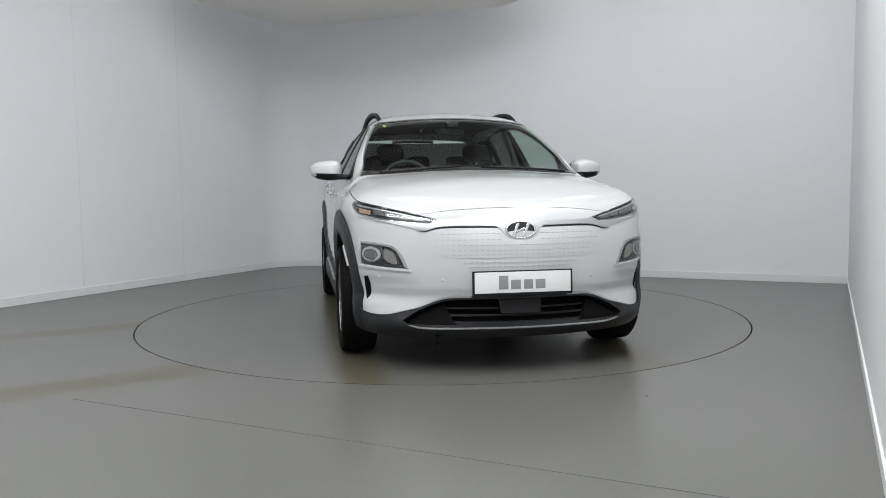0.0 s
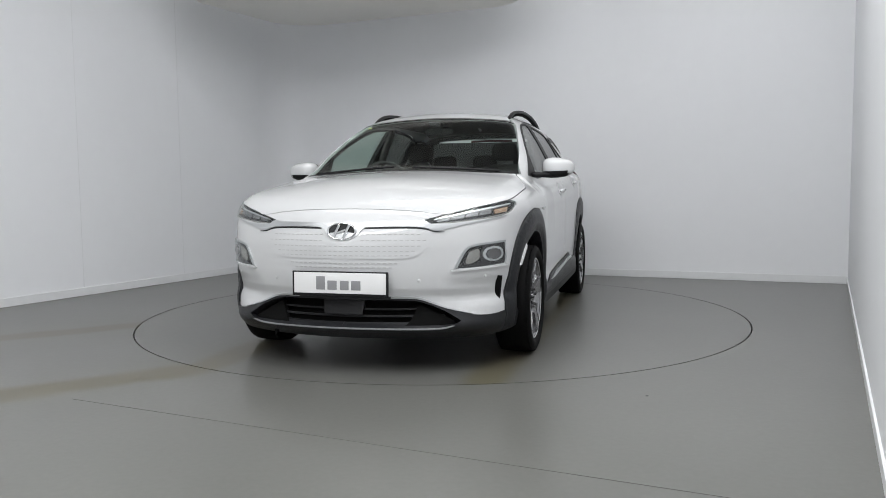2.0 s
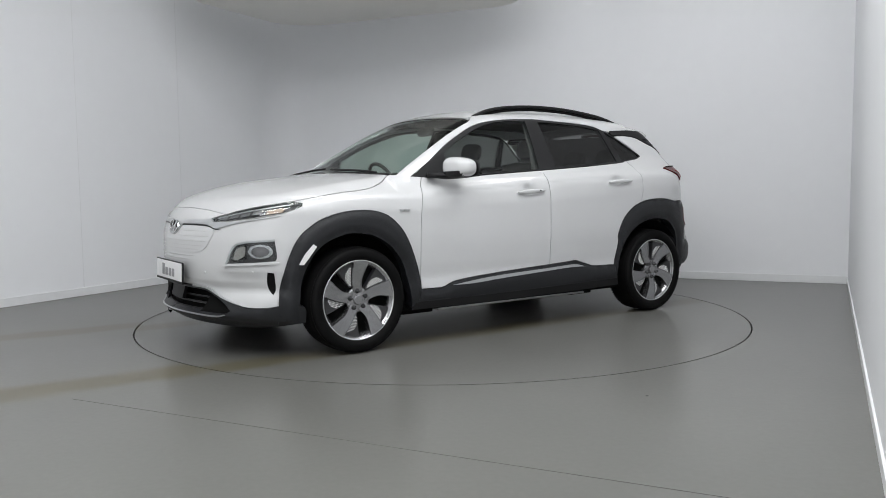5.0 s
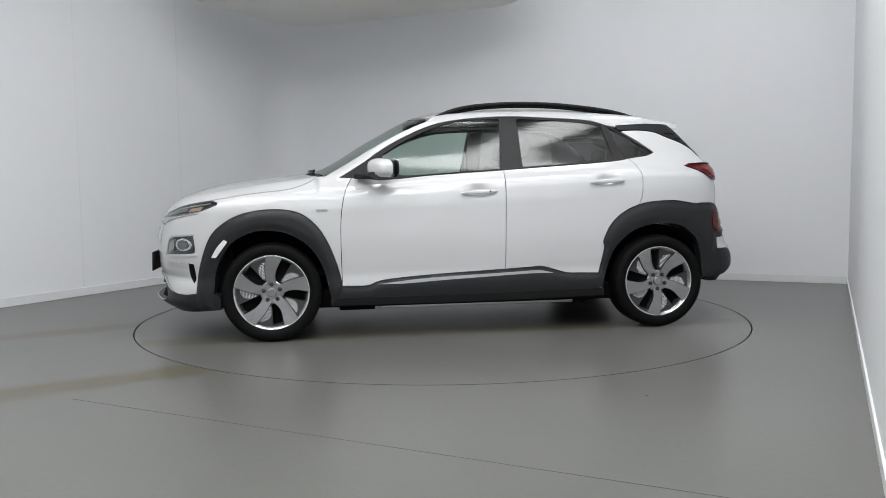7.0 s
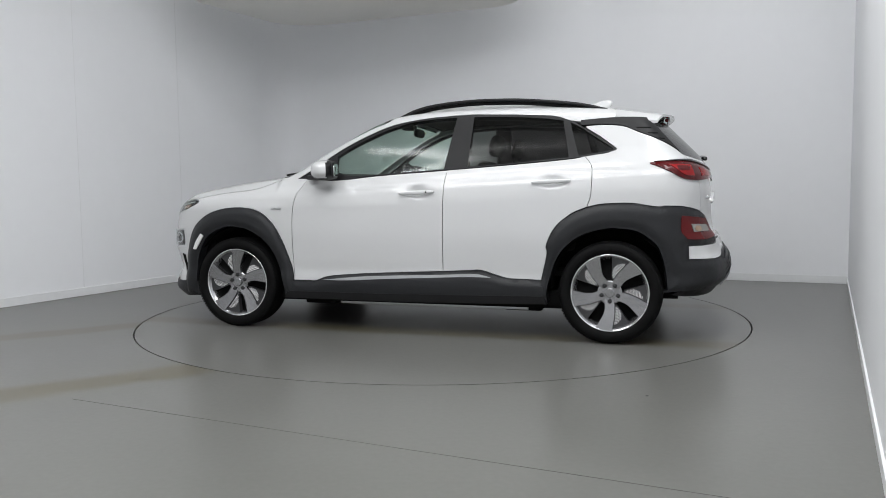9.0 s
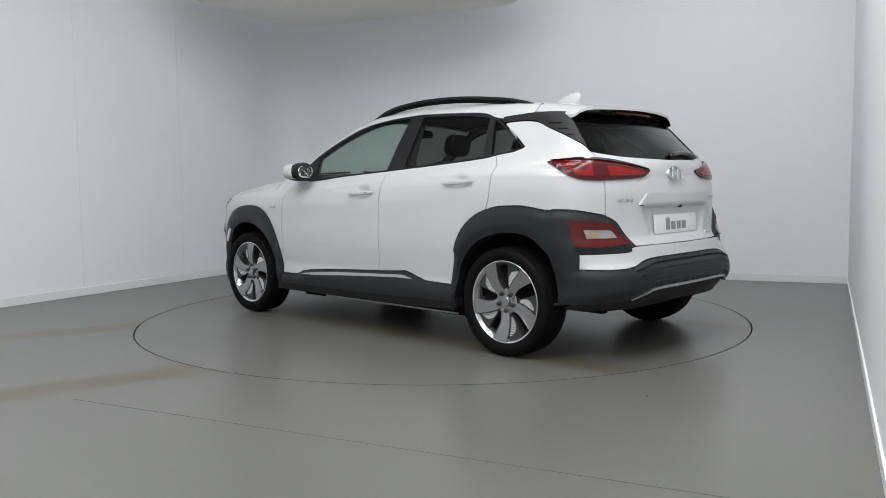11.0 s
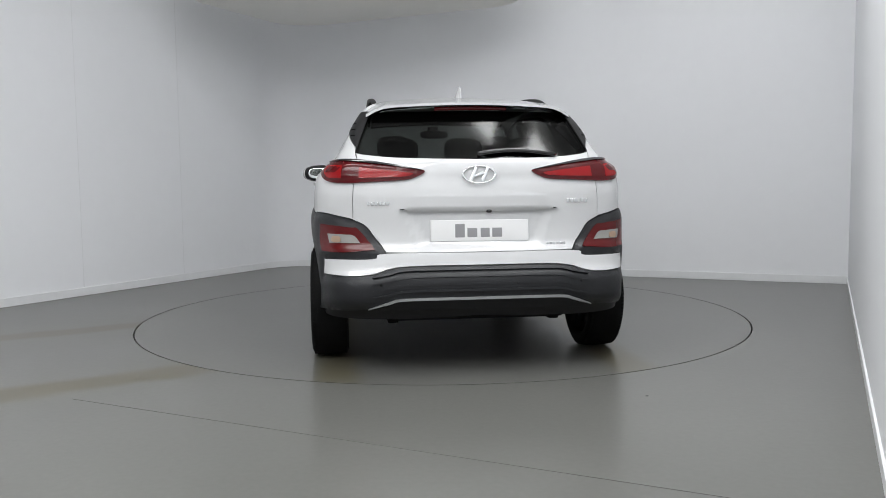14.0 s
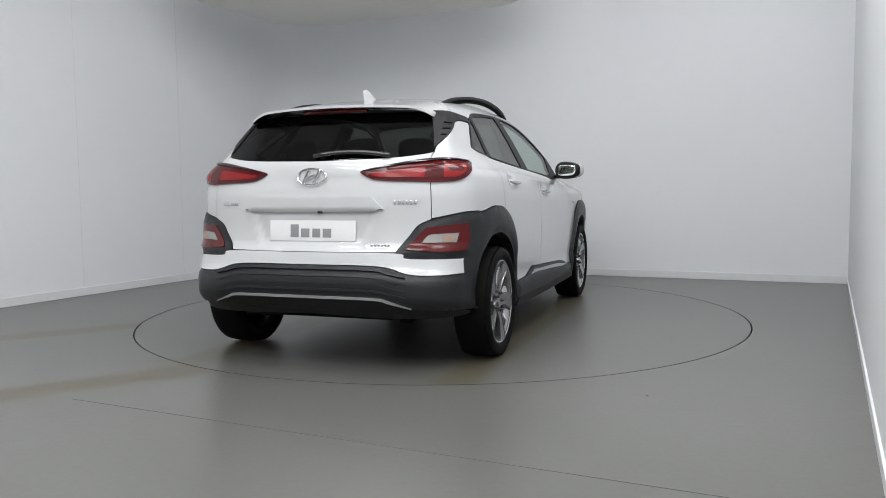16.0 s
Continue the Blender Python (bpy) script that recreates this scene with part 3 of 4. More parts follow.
# windscreen, roof, pillars
WS_SIDE = [(-.99, -.742), (-.925, -.728), (-.7, -.682), (-.5, -.638), (-.35, -.602), (-.25, -.572)]
screen = panel("windscreen", from_top, [(-1.085, 0), (-1.07, -.3), (-1.04, -.5)] + [WS_SIDE[0] + (1,)] + WS_SIDE[1:-1] + [WS_SIDE[-1] + (1,), (-.262, -.5), (-.30, -.25), (-.315, 0)],
               screen_glass, car, off=-.004, half=True, gap=.001, deep=.004, label="greenish laminated windscreen")
screen.visible_shadow = False
pillar = to_axis(on_skin(from_top, [(-.955, -.745), (-.915, -.73), (-.7, -.684), (-.5, -.64), (-.35, -.604), (-.25, -.575), (-.21, -.54)]))
ditch = to_axis(on_skin(from_top, [(-.1, -.52), (.3, -.515), (.8, -.51), (1.29, -.50)]))
dlo_top = to_axis(on_skin(from_side, [(1.318, 1.212), (1.22, 1.275), (1.112, 1.35), (1.03, 1.395), (.927, 1.428), (.78, 1.444), (.525, 1.456), (.308, 1.462), (.017, 1.444), (-.214, 1.402),
                                      (-.404, 1.322), (-.556, 1.239), (-.707, 1.136), (-.86, 1.042)]))
side_rail = [pillar[0] + (1,)] + pillar[1:] + ditch[:-1] + [ditch[-1] + (1,)] + to_axis(on_skin(from_side, [(1.30, 1.41), (1.15, 1.385)])) + dlo_top[3:-1] + [dlo_top[-1] + (1,)]
both("side_rail", from_axis, side_rail, paint, car, gap=.001, step=.025, label="white roof side rail and pillar")
WS_TOP = to_axis(on_skin(from_top, [(-.317, -.001), (-.302, -.25), (-.264, -.5), (-.21, -.537)]))
roof = panel("roof", from_axis, [(WS_TOP[0][0], 0)] + WS_TOP[1:-1] + [WS_TOP[-1] + (1,)] + ditch[:-1] + [ditch[-1] + (1,), (1.30, 12), (1.31, 0)], paint, car, half=True, gap=.001, step=.035)

# rear quarter, tailgate, rear glass
q_edge = to_rear(on_skin(from_side, REAR_EDGE[::-1]))
q_side = to_rear(on_skin(from_side, [(1.16, .845), (1.183, .928), (1.183, 1.082), (1.13, 1.163), (1.258, 1.178), (1.325, 1.205), (1.22, 1.285), (1.125, 1.347), (1.15, 1.358)]))
ARCH_R_TOP = to_rear(on_skin(from_side, [(1.572, .846), (1.428, .868), (1.30, .867), (1.225, .860)]))
quarter = [q_edge[0] + (1,)] + q_edge[1:-1] + [q_edge[-1] + (1,), q_side[4], q_side[5] + (1,), q_side[6], q_side[7], q_side[8] + (1,), (62, 1.360), (57, 1.355), (53.5, 1.343), (50.2, 1.311), (45.2, 1.263), (39.8, 1.203),
           (38.2, 1.166, 1), (36.5, 1.13), (35.6, 1.10, 1), (35.5, .95), (35.5, .815, 1), (44, .845), (49.7, .85, 1)] + ARCH_R_TOP
both("rear_quarter", from_rear, quarter, paint, car, gap=.0018, step=.025, deep=.03)
tailgate = panel("tailgate", from_rear, [(0, 1.124), (23, 1.134), (34.4, 1.153), (38.0, 1.166, 1), (36.5, 1.13), (35.6, 1.10, 1), (35.5, .95), (35.5, .812, 1), (32, .779), (29.5, .72), (25.9, .643, 1), (12, .640), (0, .640)],
                 paint, car, half=True, gap=.002, step=.02, deep=.03)
rear_glass = panel("rear_window", from_rear, [(0, 1.40), (42.5, 1.40, 1), (41.0, 1.27), (38.6, 1.168, 1), (34.4, 1.153), (23, 1.134), (0, 1.124)], back_glass, car, half=True, off=-.003, deep=.004, gap=.002,
                   label="dark tinted rear window")
rear_glass.visible_shadow = False
both("spoiler_side", from_rear, [(73, 1.396, 1), (55, 1.408), (42.2, 1.402, 1), (41.3, 1.36), (38.3, 1.18, 1), (40.0, 1.207), (45.4, 1.266), (50.4, 1.314), (53.7, 1.346), (57, 1.358), (62, 1.363), (73, 1.360, 1)], black_satin, car, off=.004, deep=.03,
     label="black winglet beside the rear window")

# bumpers
def to_front(p):
    return [(float(np.degrees(np.arctan2(-q[1], -(q[0] + 1.0)))), float(q[2])) for q in p]


HOODF = to_front(on_skin(from_top, HOOD_FRONT))
BUMPER = [(0, HOODF[0][1])] + HOODF[1:-1] + [HOODF[-1] + (1,), (27.8, .832, 1), (22.8, .809, 1), (25.3, .787), (34.1, .80), (46.5, .83), (53.5, .882, 1), (55.6, .80, 1), (55.8, .725), (51.5, .617), (48.8, .466), (47.9, .32, 1), (42, .305), (35.5, .311),
          (27.8, .352), (22, .397), (18, .41), (9, .412), (0, .413)]
bumper = panel("front_bumper", from_front, BUMPER, paint, car, half=True, gap=.0015, step=.02, deep=.03)
LOWER = [(0, .412), (9, .411), (18, .408), (22, .395), (27.8, .350), (35.5, .309), (42, .303), (48, .318, 1), (53, .30), (53, .212, 1), (40, .196), (26, .19), (12, .192), (0, .193, 1), (0, .252, 1),
         (12, .251), (25, .248), (29, .257), (31.8, .282, 1), (27.7, .335), (22, .380), (18, .392), (9, .396), (0, .397, 1)]
both("bumper_lower", from_front, LOWER, cladding, car, off=.010, deep=.06, gap=0.0, step=.02, label="dark grey textured lower bumper")
panel("intake_back", from_front, [(0, .42), (20, .41), (33, .30), (30, .24), (0, .235)], black_matt, car, half=True, off=-.075, deep=.01, label="matt black intake recess")
for z, a in ((.352, 19), (.318, 26), (.285, 28)):
    panel("intake_slat", from_front, [(0, z + .004), (a, z + .004), (a + 1, z), (a, z - .004), (0, z - .004)], black_satin, car, half=True, off=-.034, deep=.03, gap=0, label="glossy black intake slat")
both("intake_side", from_front, [(21, .376, 1), (30.5, .29, 1), (29, .262), (17, .262, 1), (19, .31)], black_matt, car, off=-.022, deep=.03, label="dark grey intake side blade")
panel("sensor_cover", from_front, [(0, .393), (6.2, .393, 1), (5.6, .32, 1), (0, .32)], black_satin, car, half=True, off=-.008, deep=.02, label="dark grey radar cover in the intake")
panel("lip_trim", from_front, [(0, .2545), (12, .2535), (25, .251), (29.5, .261), (29.5, .258), (25, .2482), (12, .2507), (0, .2517)], satin_silver, car, half=True, off=.012, deep=.01, gap=0, label="thin silver lip strip")
both("intake_trim", from_front, [(13.5, .417, 1), (19, .414), (22.5, .400), (28, .356), (35.3, .315), (28.2, .347), (22.2, .391), (18.6, .404), (13.5, .406, 1)], satin_silver, car, off=.012, deep=.01, gap=0,
     label="thin silver trim over the intake")

REAR_CLAD_ARCH = to_rear(on_skin(from_side, [(1.572, .842), (1.428, .864), (1.225, .857), (1.064, .801), (.965, .72), (.908, .608), (.912, .551), (.877, .39), (.88, .30),
                                             (.905, .30), (.927, .398), (.986, .55), (1.105, .662), (1.267, .713), (1.38, .713), (1.471, .694), (1.56, .63), (1.597, .575), (1.630, .45), (1.642, .339)]))
REAR_CLAD = [(0, .571), (21, .567), (28.1, .529), (33.7, .519), (43, .526, 1), (43, .607, 1), (29, .611), (25.9, .640, 1), (29.5, .718), (32, .777), (36, .811), (44, .842), (49.7, .847)] + \
    REAR_CLAD_ARCH[:9] + [REAR_CLAD_ARCH[9] + (1,)] + REAR_CLAD_ARCH[10:-1] + [REAR_CLAD_ARCH[-1] + (1,), (52, .318), (44, .335), (29, .355), (24, .393), (19.4, .410), (0, .413, 1)]
both("rear_cladding", from_rear, REAR_CLAD, cladding, car, off=CLAD - .010, deep=.06, gap=0.0, step=.018, swell=.014, swell_width=.06, label="dark grey textured rear bumper and arch cladding")
panel("rear_bumper", from_rear, [(0, .637), (25.7, .637), (29, .610), (43.2, .606, 1), (43.2, .527, 1), (33.7, .520), (28.1, .530), (21, .568), (0, .572)], paint, car, half=True, off=.010, deep=.03, gap=.002, step=.02)
for z, k in ((.541, .3), (.511, .3), (.478, .3), (.447, .3)):
    panel("bumper_rib", from_rear, [(0, z + .010), (19, z + .008), (24, z - .012), (28, z - .03), (24, z - .020), (19, z - .002), (0, z)], cladding, car, half=True, off=CLAD + .009, deep=.02, gap=0, step=.02,
          label="raised rib across the rear bumper")
panel("diffuser_trim", from_rear, [(0, .417), (19.4, .415), (24, .398), (29.5, .358), (24, .388), (19.4, .404), (0, .406)], satin_silver, car, half=True, off=CLAD + .003, deep=.025, gap=0, label="silver strip under the rear bumper")
panel("diffuser", from_rear, [(0, .408), (19, .405), (24, .387), (29, .35), (44, .332), (46, .30), (30, .285), (0, .30)], black_satin, car, half=True, off=-.01, deep=.05, label="black lower rear diffuser")

# arches and sills
both("front_arch_cladding", from_side, [(-1.769, .33, 1), (-1.739, .506)] + ARCH_F[:-1] + [(-.858, .344, 1), (-.862, .24, 1), (-.925, .235, 1), (-.931, .302), (-.98, .486), (-1.066, .614), (-1.187, .69), (-1.29, .712),
     (-1.396, .709), (-1.536, .643), (-1.627, .503), (-1.655, .35), (-1.661, .21, 1), (-1.765, .205, 1)], cladding, car, off=CLAD - .002, deep=.07, gap=0, step=.016, swell=.016, swell_width=.055, label="dark grey textured wheel arch cladding")
both("sill_cladding", from_side, [(-.858, .343, 1), (-.70, .341), (-.583, .376), (-.286, .401), (.23, .425), (.40, .434), (.479, .438), (.577, .411), (.656, .391), (.75, .387), (.88, .383, 1), (.905, .30), (.915, .236, 1),
     (.4, .226), (-.134, .221), (-.93, .222, 1)], cladding, car, off=.008, deep=.08, gap=0, step=.02, swell=.012, swell_width=.05, label="dark grey textured sill cladding")
both("sill_lower", from_side, [(-.90, .272, 1), (-.1, .274), (.89, .288, 1), (.91, .238, 1), (.4, .228), (-.134, .223), (-.93, .224, 1)], black_satin, car, off=.022, deep=.05, gap=0, step=.03, label="darker lower sill edge")
both("sill_trim", from_side, [(-.63, .352, 1), (-.286, .383), (.22, .405), (.40, .414), (.47, .414), (.555, .393, 1), (.40, .394), (.22, .386), (-.2, .366), (-.45, .352)], satin_silver, car, off=.022, deep=.02, gap=0,
     label="tapered silver strip along the sill")
both("arch_reflector", from_side, [(-1.583, .662, 1), (-1.562, .648, 1), (-1.635, .548, 1), (-1.662, .55, 1), (-1.628, .61)], plate_white, car, off=.030, deep=.02, gap=0, label="white reflector on the wheel arch")

# lamps
HEAD = [(22.8, .809, 1), (27.6, .829), (37.2, .867), (50.1, .903), (53.2, .893, 1), (50.2, .857), (46.5, .83), (34.1, .799), (27, .785), (24.3, .791)]
for flip in (False, True):
    lamp = panel("headlight", from_front, HEAD, lamp_dark, car, off=-.012, deep=.02, gap=0, flip=flip, step=.02, label="slim dark headlight housing")
    for k, (a, b) in enumerate(((26, 29.5), (30, 33.5), (34, 37.5), (38, 41.5))):
        base = .798 + (a - 26) * .0025
        panel("reflector", from_front, [(a, base + .004, 1), (b, base + .010, 1), (b + .8, base + .036, 1), (a + .8, base + .026, 1)], lamp_cell_dull, lamp, off=-.007, deep=.01, gap=0, flip=flip, label="bright lamp cell")
    panel("turn_signal", from_front, [(43, .858, 1), (48.5, .872, 1), (47.6, .846, 1), (43, .836, 1)], amber_lens, lamp, off=-.006, deep=.01, gap=0, flip=flip, label="amber indicator cell")
    panel("light_guide", from_front, [(26, .818), (37, .858), (49, .890), (49.4, .884), (37, .851), (26, .812)], satin_silver, lamp, off=-.005, deep=.008, gap=0, flip=flip, label="thin bright light guide")
    panel("light_guide", from_front, [(25, .793), (34, .805), (46.5, .837), (50, .857), (50.6, .852), (46.8, .830), (34, .799), (25, .788)], lamp_cell_grey, lamp, off=-.004, deep=.008, gap=0, flip=flip, label="bright lower lamp edge")
    lens = panel("lens", from_front, HEAD, clear_lens, lamp, off=.004, deep=.016, gap=.001, flip=flip, step=.02, label="clear lamp lens")
    lens.visible_shadow = False
    fog = panel("fog_lamp", from_front, [(30.2, .555, 1), (33.0, .65), (36.5, .679), (45.5, .693, 1), (46, .60), (45.5, .572, 1), (37, .562)], lamp_grey, car, off=.001, deep=.02, gap=0, flip=flip, step=.02,
                label="dark fog lamp housing with chrome parts")
    panel("projector", from_front, [(41.5, .668), (44.0, .655), (45.0, .626), (44.0, .598), (41.5, .586), (39.0, .598), (38.0, .626), (39.0, .655)], lamp_chrome, fog, off=.004, deep=.012, gap=0, flip=flip, swell=.004,
          label="round chrome fog lamp")
    panel("projector_lens", from_front, [(41.5, .656), (43.3, .647), (44.0, .626), (43.3, .606), (41.5, .597), (39.7, .606), (39.0, .626), (39.7, .647)], lamp_glass, fog, off=.009, deep=.01, gap=0, flip=flip, swell=.010,
          label="grey glass lens")
    panel("reflector", from_front, [(34.2, .64), (36.8, .655), (37.0, .61), (35.4, .585), (33.2, .582)], lamp_cell_grey, fog, off=.006, deep=.01, gap=0, flip=flip, label="faceted reflector")
    panel("lamp_pocket", from_front, [(31.6, .572, 1), (33.6, .645), (36.6, .668), (38.2, .670, 1), (37.2, .63), (37.6, .585, 1)], black_gloss, fog, off=.0025, deep=.01, gap=0, flip=flip, label="dark lamp pocket")
    panel("lamp_frame", from_front, [(30.0, .552, 1), (32.9, .652), (36.4, .682), (45.7, .696, 1), (45.7, .684, 1), (36.6, .671), (33.5, .645), (31.0, .560, 1)], satin_silver, fog, off=.006, deep=.010, gap=0, flip=flip, label="satin lamp frame")
    panel("fog_trim", from_front, [(29.2, .548, 1), (36, .556), (46.6, .566, 1), (46.5, .556, 1), (36, .547), (29.5, .540, 1)], paint, fog, off=.010, deep=.02, gap=0, flip=flip, label="white lower lip")
    lens = panel("lens", from_front, [(30.2, .555, 1), (33.0, .65), (36.5, .679), (45.5, .693, 1), (46, .60), (45.5, .572, 1), (37, .562)], clear_lens, fog, off=.011, deep=.010, gap=.001, flip=flip, label="clear lamp lens")
    lens.visible_shadow = False
    panel("bumper_vent", from_front, [(43.2, .508, 1), (45.0, .503, 1), (45.0, .41), (44.4, .378, 1), (43.0, .41), (42.7, .46)], black_matt, car, off=.002, deep=.01, gap=0, flip=flip, label="dark slot in the bumper corner")

    TAIL = [(51.2, 1.106, 1), (47.6, 1.115), (39.6, 1.117), (29.3, 1.099), (20, 1.073), (16.2, 1.060), (18.4, 1.032), (21.7, 1.015), (30, 1.007), (38.6, 1.003), (44.8, 1.022)]
    tl = panel("tail_light", from_rear, TAIL, red_dark, car, off=.010, deep=.03, gap=0, flip=flip, step=.02, swell=.006, label="red wraparound tail light")
    panel("lamp_cell", from_rear, [(47, 1.088), (39.5, 1.088, 1), (39, 1.025, 1), (43.5, 1.034)], red_lens, tl, off=.0175, deep=.008, gap=0, flip=flip, label="bright red lamp cell")
    panel("lamp_cell", from_rear, [(34.5, 1.078, 1), (22, 1.052), (19.5, 1.046), (22, 1.03), (34, 1.024, 1)], red_lens, tl, off=.0175, deep=.008, gap=0, flip=flip, label="bright red lamp cell")
    panel("lamp_edge", from_rear, [(50, 1.111), (39.6, 1.121), (29.3, 1.103), (17, 1.064), (29.3, 1.094), (39.6, 1.112)], black_gloss, tl, off=.019, deep=.01, gap=0, flip=flip, label="dark upper lamp edge")
    RF = [(45.2, .79, 1), (36, .772), (33.6, .76), (28.6, .648, 1), (37, .638), (43.8, .645, 1), (45.4, .70)]
    rf = panel("rear_fog_lamp", from_rear, RF, red_mid, car, off=CLAD + .008, deep=.02, gap=0, flip=flip, step=.02, label="dark red lower rear lamp with clear middle")
    panel("lamp_cell", from_rear, [(42.2, .738, 1), (37.0, .733, 1), (34.6, .727), (32.6, .683, 1), (41.3, .686, 1)], lamp_cell_grey, rf, off=CLAD + .012, deep=.008, gap=0, flip=flip, label="clear reversing lamp cell")
    panel("turn_signal", from_rear, [(40.4, .726), (38.4, .720), (38.2, .694), (39.6, .690), (40.8, .704)], amber_lens, rf, off=CLAD + .015, deep=.01, gap=0, flip=flip, label="amber indicator bulb")

# nose: strip, closed panel, oval emblem, plate
panel("nose_strip", from_front, [(0, .772), (3.4, .772), (5.4, .783), (8.0, .797), (19.4, .800), (22.4, .806), (24.6, .787, 1), (34.0, .794), (46.5, .826), (46.5, .821, 1), (34, .783), (28.3, .760), (25.5, .754), (20.8, .774),
      (8.1, .774), (6.0, .764), (4.6, .735), (2.6, .712), (0, .706)], satin_silver, car, half=True, off=.005, deep=.012, gap=0, step=.015, label="satin silver strip across the nose")
# black slivers that draw the strip's shadow along its lower edge
panel("nose_shadow_line", from_front, [(6.2, .764, 1), (8.3, .772), (20.6, .772), (25.3, .752), (28, .748), (25.4, .747), (20.8, .765), (8.4, .766)], black_satin, car, off=.004, deep=.01, gap=0, label="dark line for the shade below the silver strip")
panel("nose_shadow_line", from_front, [(6.2, .764, 1), (8.3, .772), (20.6, .772), (25.3, .752), (28, .748), (25.4, .747), (20.8, .765), (8.4, .766)], black_satin, car, off=.004, deep=.01, gap=0, flip=True, label="dark line for the shade below the silver strip")
panel("charge_flap", from_front, [(0, .612), (10, .612), (17.5, .613), (20.4, .627), (22.6, .66), (25.0, .738), (20.6, .762), (9, .763), (6.8, .755), (5.2, .73), (3, .703), (0, .698)], paint, car, half=True, off=.003, deep=.006, gap=0, step=.02,
      label="white closed nose panel with small dashes")
dashes = bmesh.new()
for z, lim in ((.735, 22), (.705, 23), (.676, 22), (.650, 20.5), (.628, 19), (.588, 16), (.566, 14.5)):
    k = int(lim / 1.5)
    for i in range(-k, k + 1):
        if abs(i) * 1.5 < 5.8 and z > .69:
            continue
        p = on_skin(from_front, [(i * 1.5, z)])[0]
        n = skin_normal(p[None])[0]
        box(dashes, (.003, .017, .0032), tuple(p + n * .0025), rot=(0, 0, math.degrees(math.atan2(n[1], n[0]))))
part("dash_pattern", dashes, dash_grey, car, "rows of tiny pressed dashes", smooth=False)["kind"] = "stuff"


def emblem(at, w, h, tilt, back, name="emblem"):
    """An oval badge: rim, two slanted uprights and a bar."""
    bm = bmesh.new()
    rx, rz = w / 2, h / 2
    n = 40
    rings = []
    for s, d in ((1, .0), (.98, .010), (.90, .012), (.86, .006)):
        rings.append([bm.verts.new((-d, rx * s * math.cos(2 * math.pi * i / n), rz * s * math.sin(2 * math.pi * i / n))) for i in range(n)])
    for a, b in zip(rings, rings[1:]):
        for i in range(n):
            bm.faces.new((a[i], a[(i + 1) % n], b[(i + 1) % n], b[i]))
    for sx in (-1, 1):
        box(bm, (.008, w * .085, h * .84), (-.007, sx * w * .17, 0), .002, (24, 0, 0))
    box(bm, (.008, w * .30, h * .12), (-.006, 0, 0), .002, (-20, 0, 0))
    em = part(name, bm, chrome, car, "oval chrome badge")
    em.matrix_local = Matrix.Translation(at) @ Euler((0, radians(tilt), radians(180 if back else 0))).to_matrix().to_4x4()
    if not back:
        bm = bmesh.new()
        bm.faces.new([bm.verts.new((-.002, rx * .93 * math.cos(2 * math.pi * i / n), rz * .93 * math.sin(2 * math.pi * i / n))) for i in range(n)])
        part("badge_field", bm, black_gloss, em, "dark badge field", smooth=False)
    return em


p = on_skin(from_front, [(0, .752)])[0]
emblem((p[0] - .004, 0, .752), .166, .092, 10, False)
p = on_skin(from_rear, [(0, 1.040)])[0]
emblem((p[0] + .004, 0, 1.040), .185, .098, 14, True)


def number_plate(x, z, tilt, back, frame_mat):
    bm = bmesh.new()
    s = 1 if back else -1
    box(bm, (.010, .535, .130) if frame_mat else (.006, .522, .113), (0, 0, 0), .004)
    pl = part("number_plate", bm, frame_mat or plate_white, car, "white show plate with grey bars for letters")
    pl.matrix_local = pose(x, 0, z, 0, tilt, 0)
    bm = bmesh.new()
    box(bm, (.004, .512, .108), (s * (.0055 if frame_mat else .004), 0, .004 if frame_mat else 0), .001)
    part("plate_face", bm, plate_white, pl, "white plate face")
    spread = -1 if not back else 1
    for y, wd, hg, dz in ((-.105, .050, .070, 0), (-.040, .052, .048, -.011), (.028, .048, .048, -.011), (.092, .052, .048, -.011)):
        bm = bmesh.new()
        box(bm, (.003, wd, hg), (s * (.0075 if frame_mat else .006), y * (-s) * -1 if back else -y, dz + (.004 if frame_mat else 0)), .001)
        part("letter_bar", bm, plate_grey, pl, "plain grey bar")


number_plate(-2.140, .482, 2, False, black_satin)
number_plate(float(on_skin(from_rear, [(0, .749)])[0][0]) + .005, .749, -4, True, None)

# rear fittings
panel("tailgate_handle", from_rear, [(0, .930), (16, .930), (19.6, .926, 1), (22.6, .872), (20.5, .866), (0, .862)], paint, car, half=True, off=.016, deep=.022, gap=0, step=.02, label="white handle bar over the plate")
# black strip standing in for the shadow below the handle's lower lip
panel("handle_shade_strip", from_rear, [(0, .862), (20.5, .866), (20, .859), (0, .854)], black_satin, car, half=True, off=.004, deep=.01, gap=0, step=.02, label="dark strip for the shade under the handle bar")
bm = bmesh.new()
blob(bm, (.03, .03, .018), (float(on_skin(from_rear, [(2, .857)])[0][0]) + .008, .05, .850))
part("rear_camera", bm, black_gloss, car, "small black rear camera")
for y0, y1, z, h in ((-.59, -.47, .895, .018), (.47, .60, .900, .020), (.35, .46, .675, .014)):
    bm = bmesh.new()
    n = 6
    for i in range(n):
        y = y0 + (y1 - y0) * (i + .5) / n
        x = on_skin(from_rear, [(math.degrees(math.atan2(-y, 1.0)), z)])[0]
        t = math.atan2(-y, 1.0)
        q = on_skin(from_rear, [(math.degrees(math.atan2(-y, x[0] - .9)), z)])[0]
        box(bm, (.004, abs(y1 - y0) / n * .72, h), (q[0] + .002, q[1], z), .001)
    part("lettering_bars", bm, chrome, car, "row of small chrome bars")
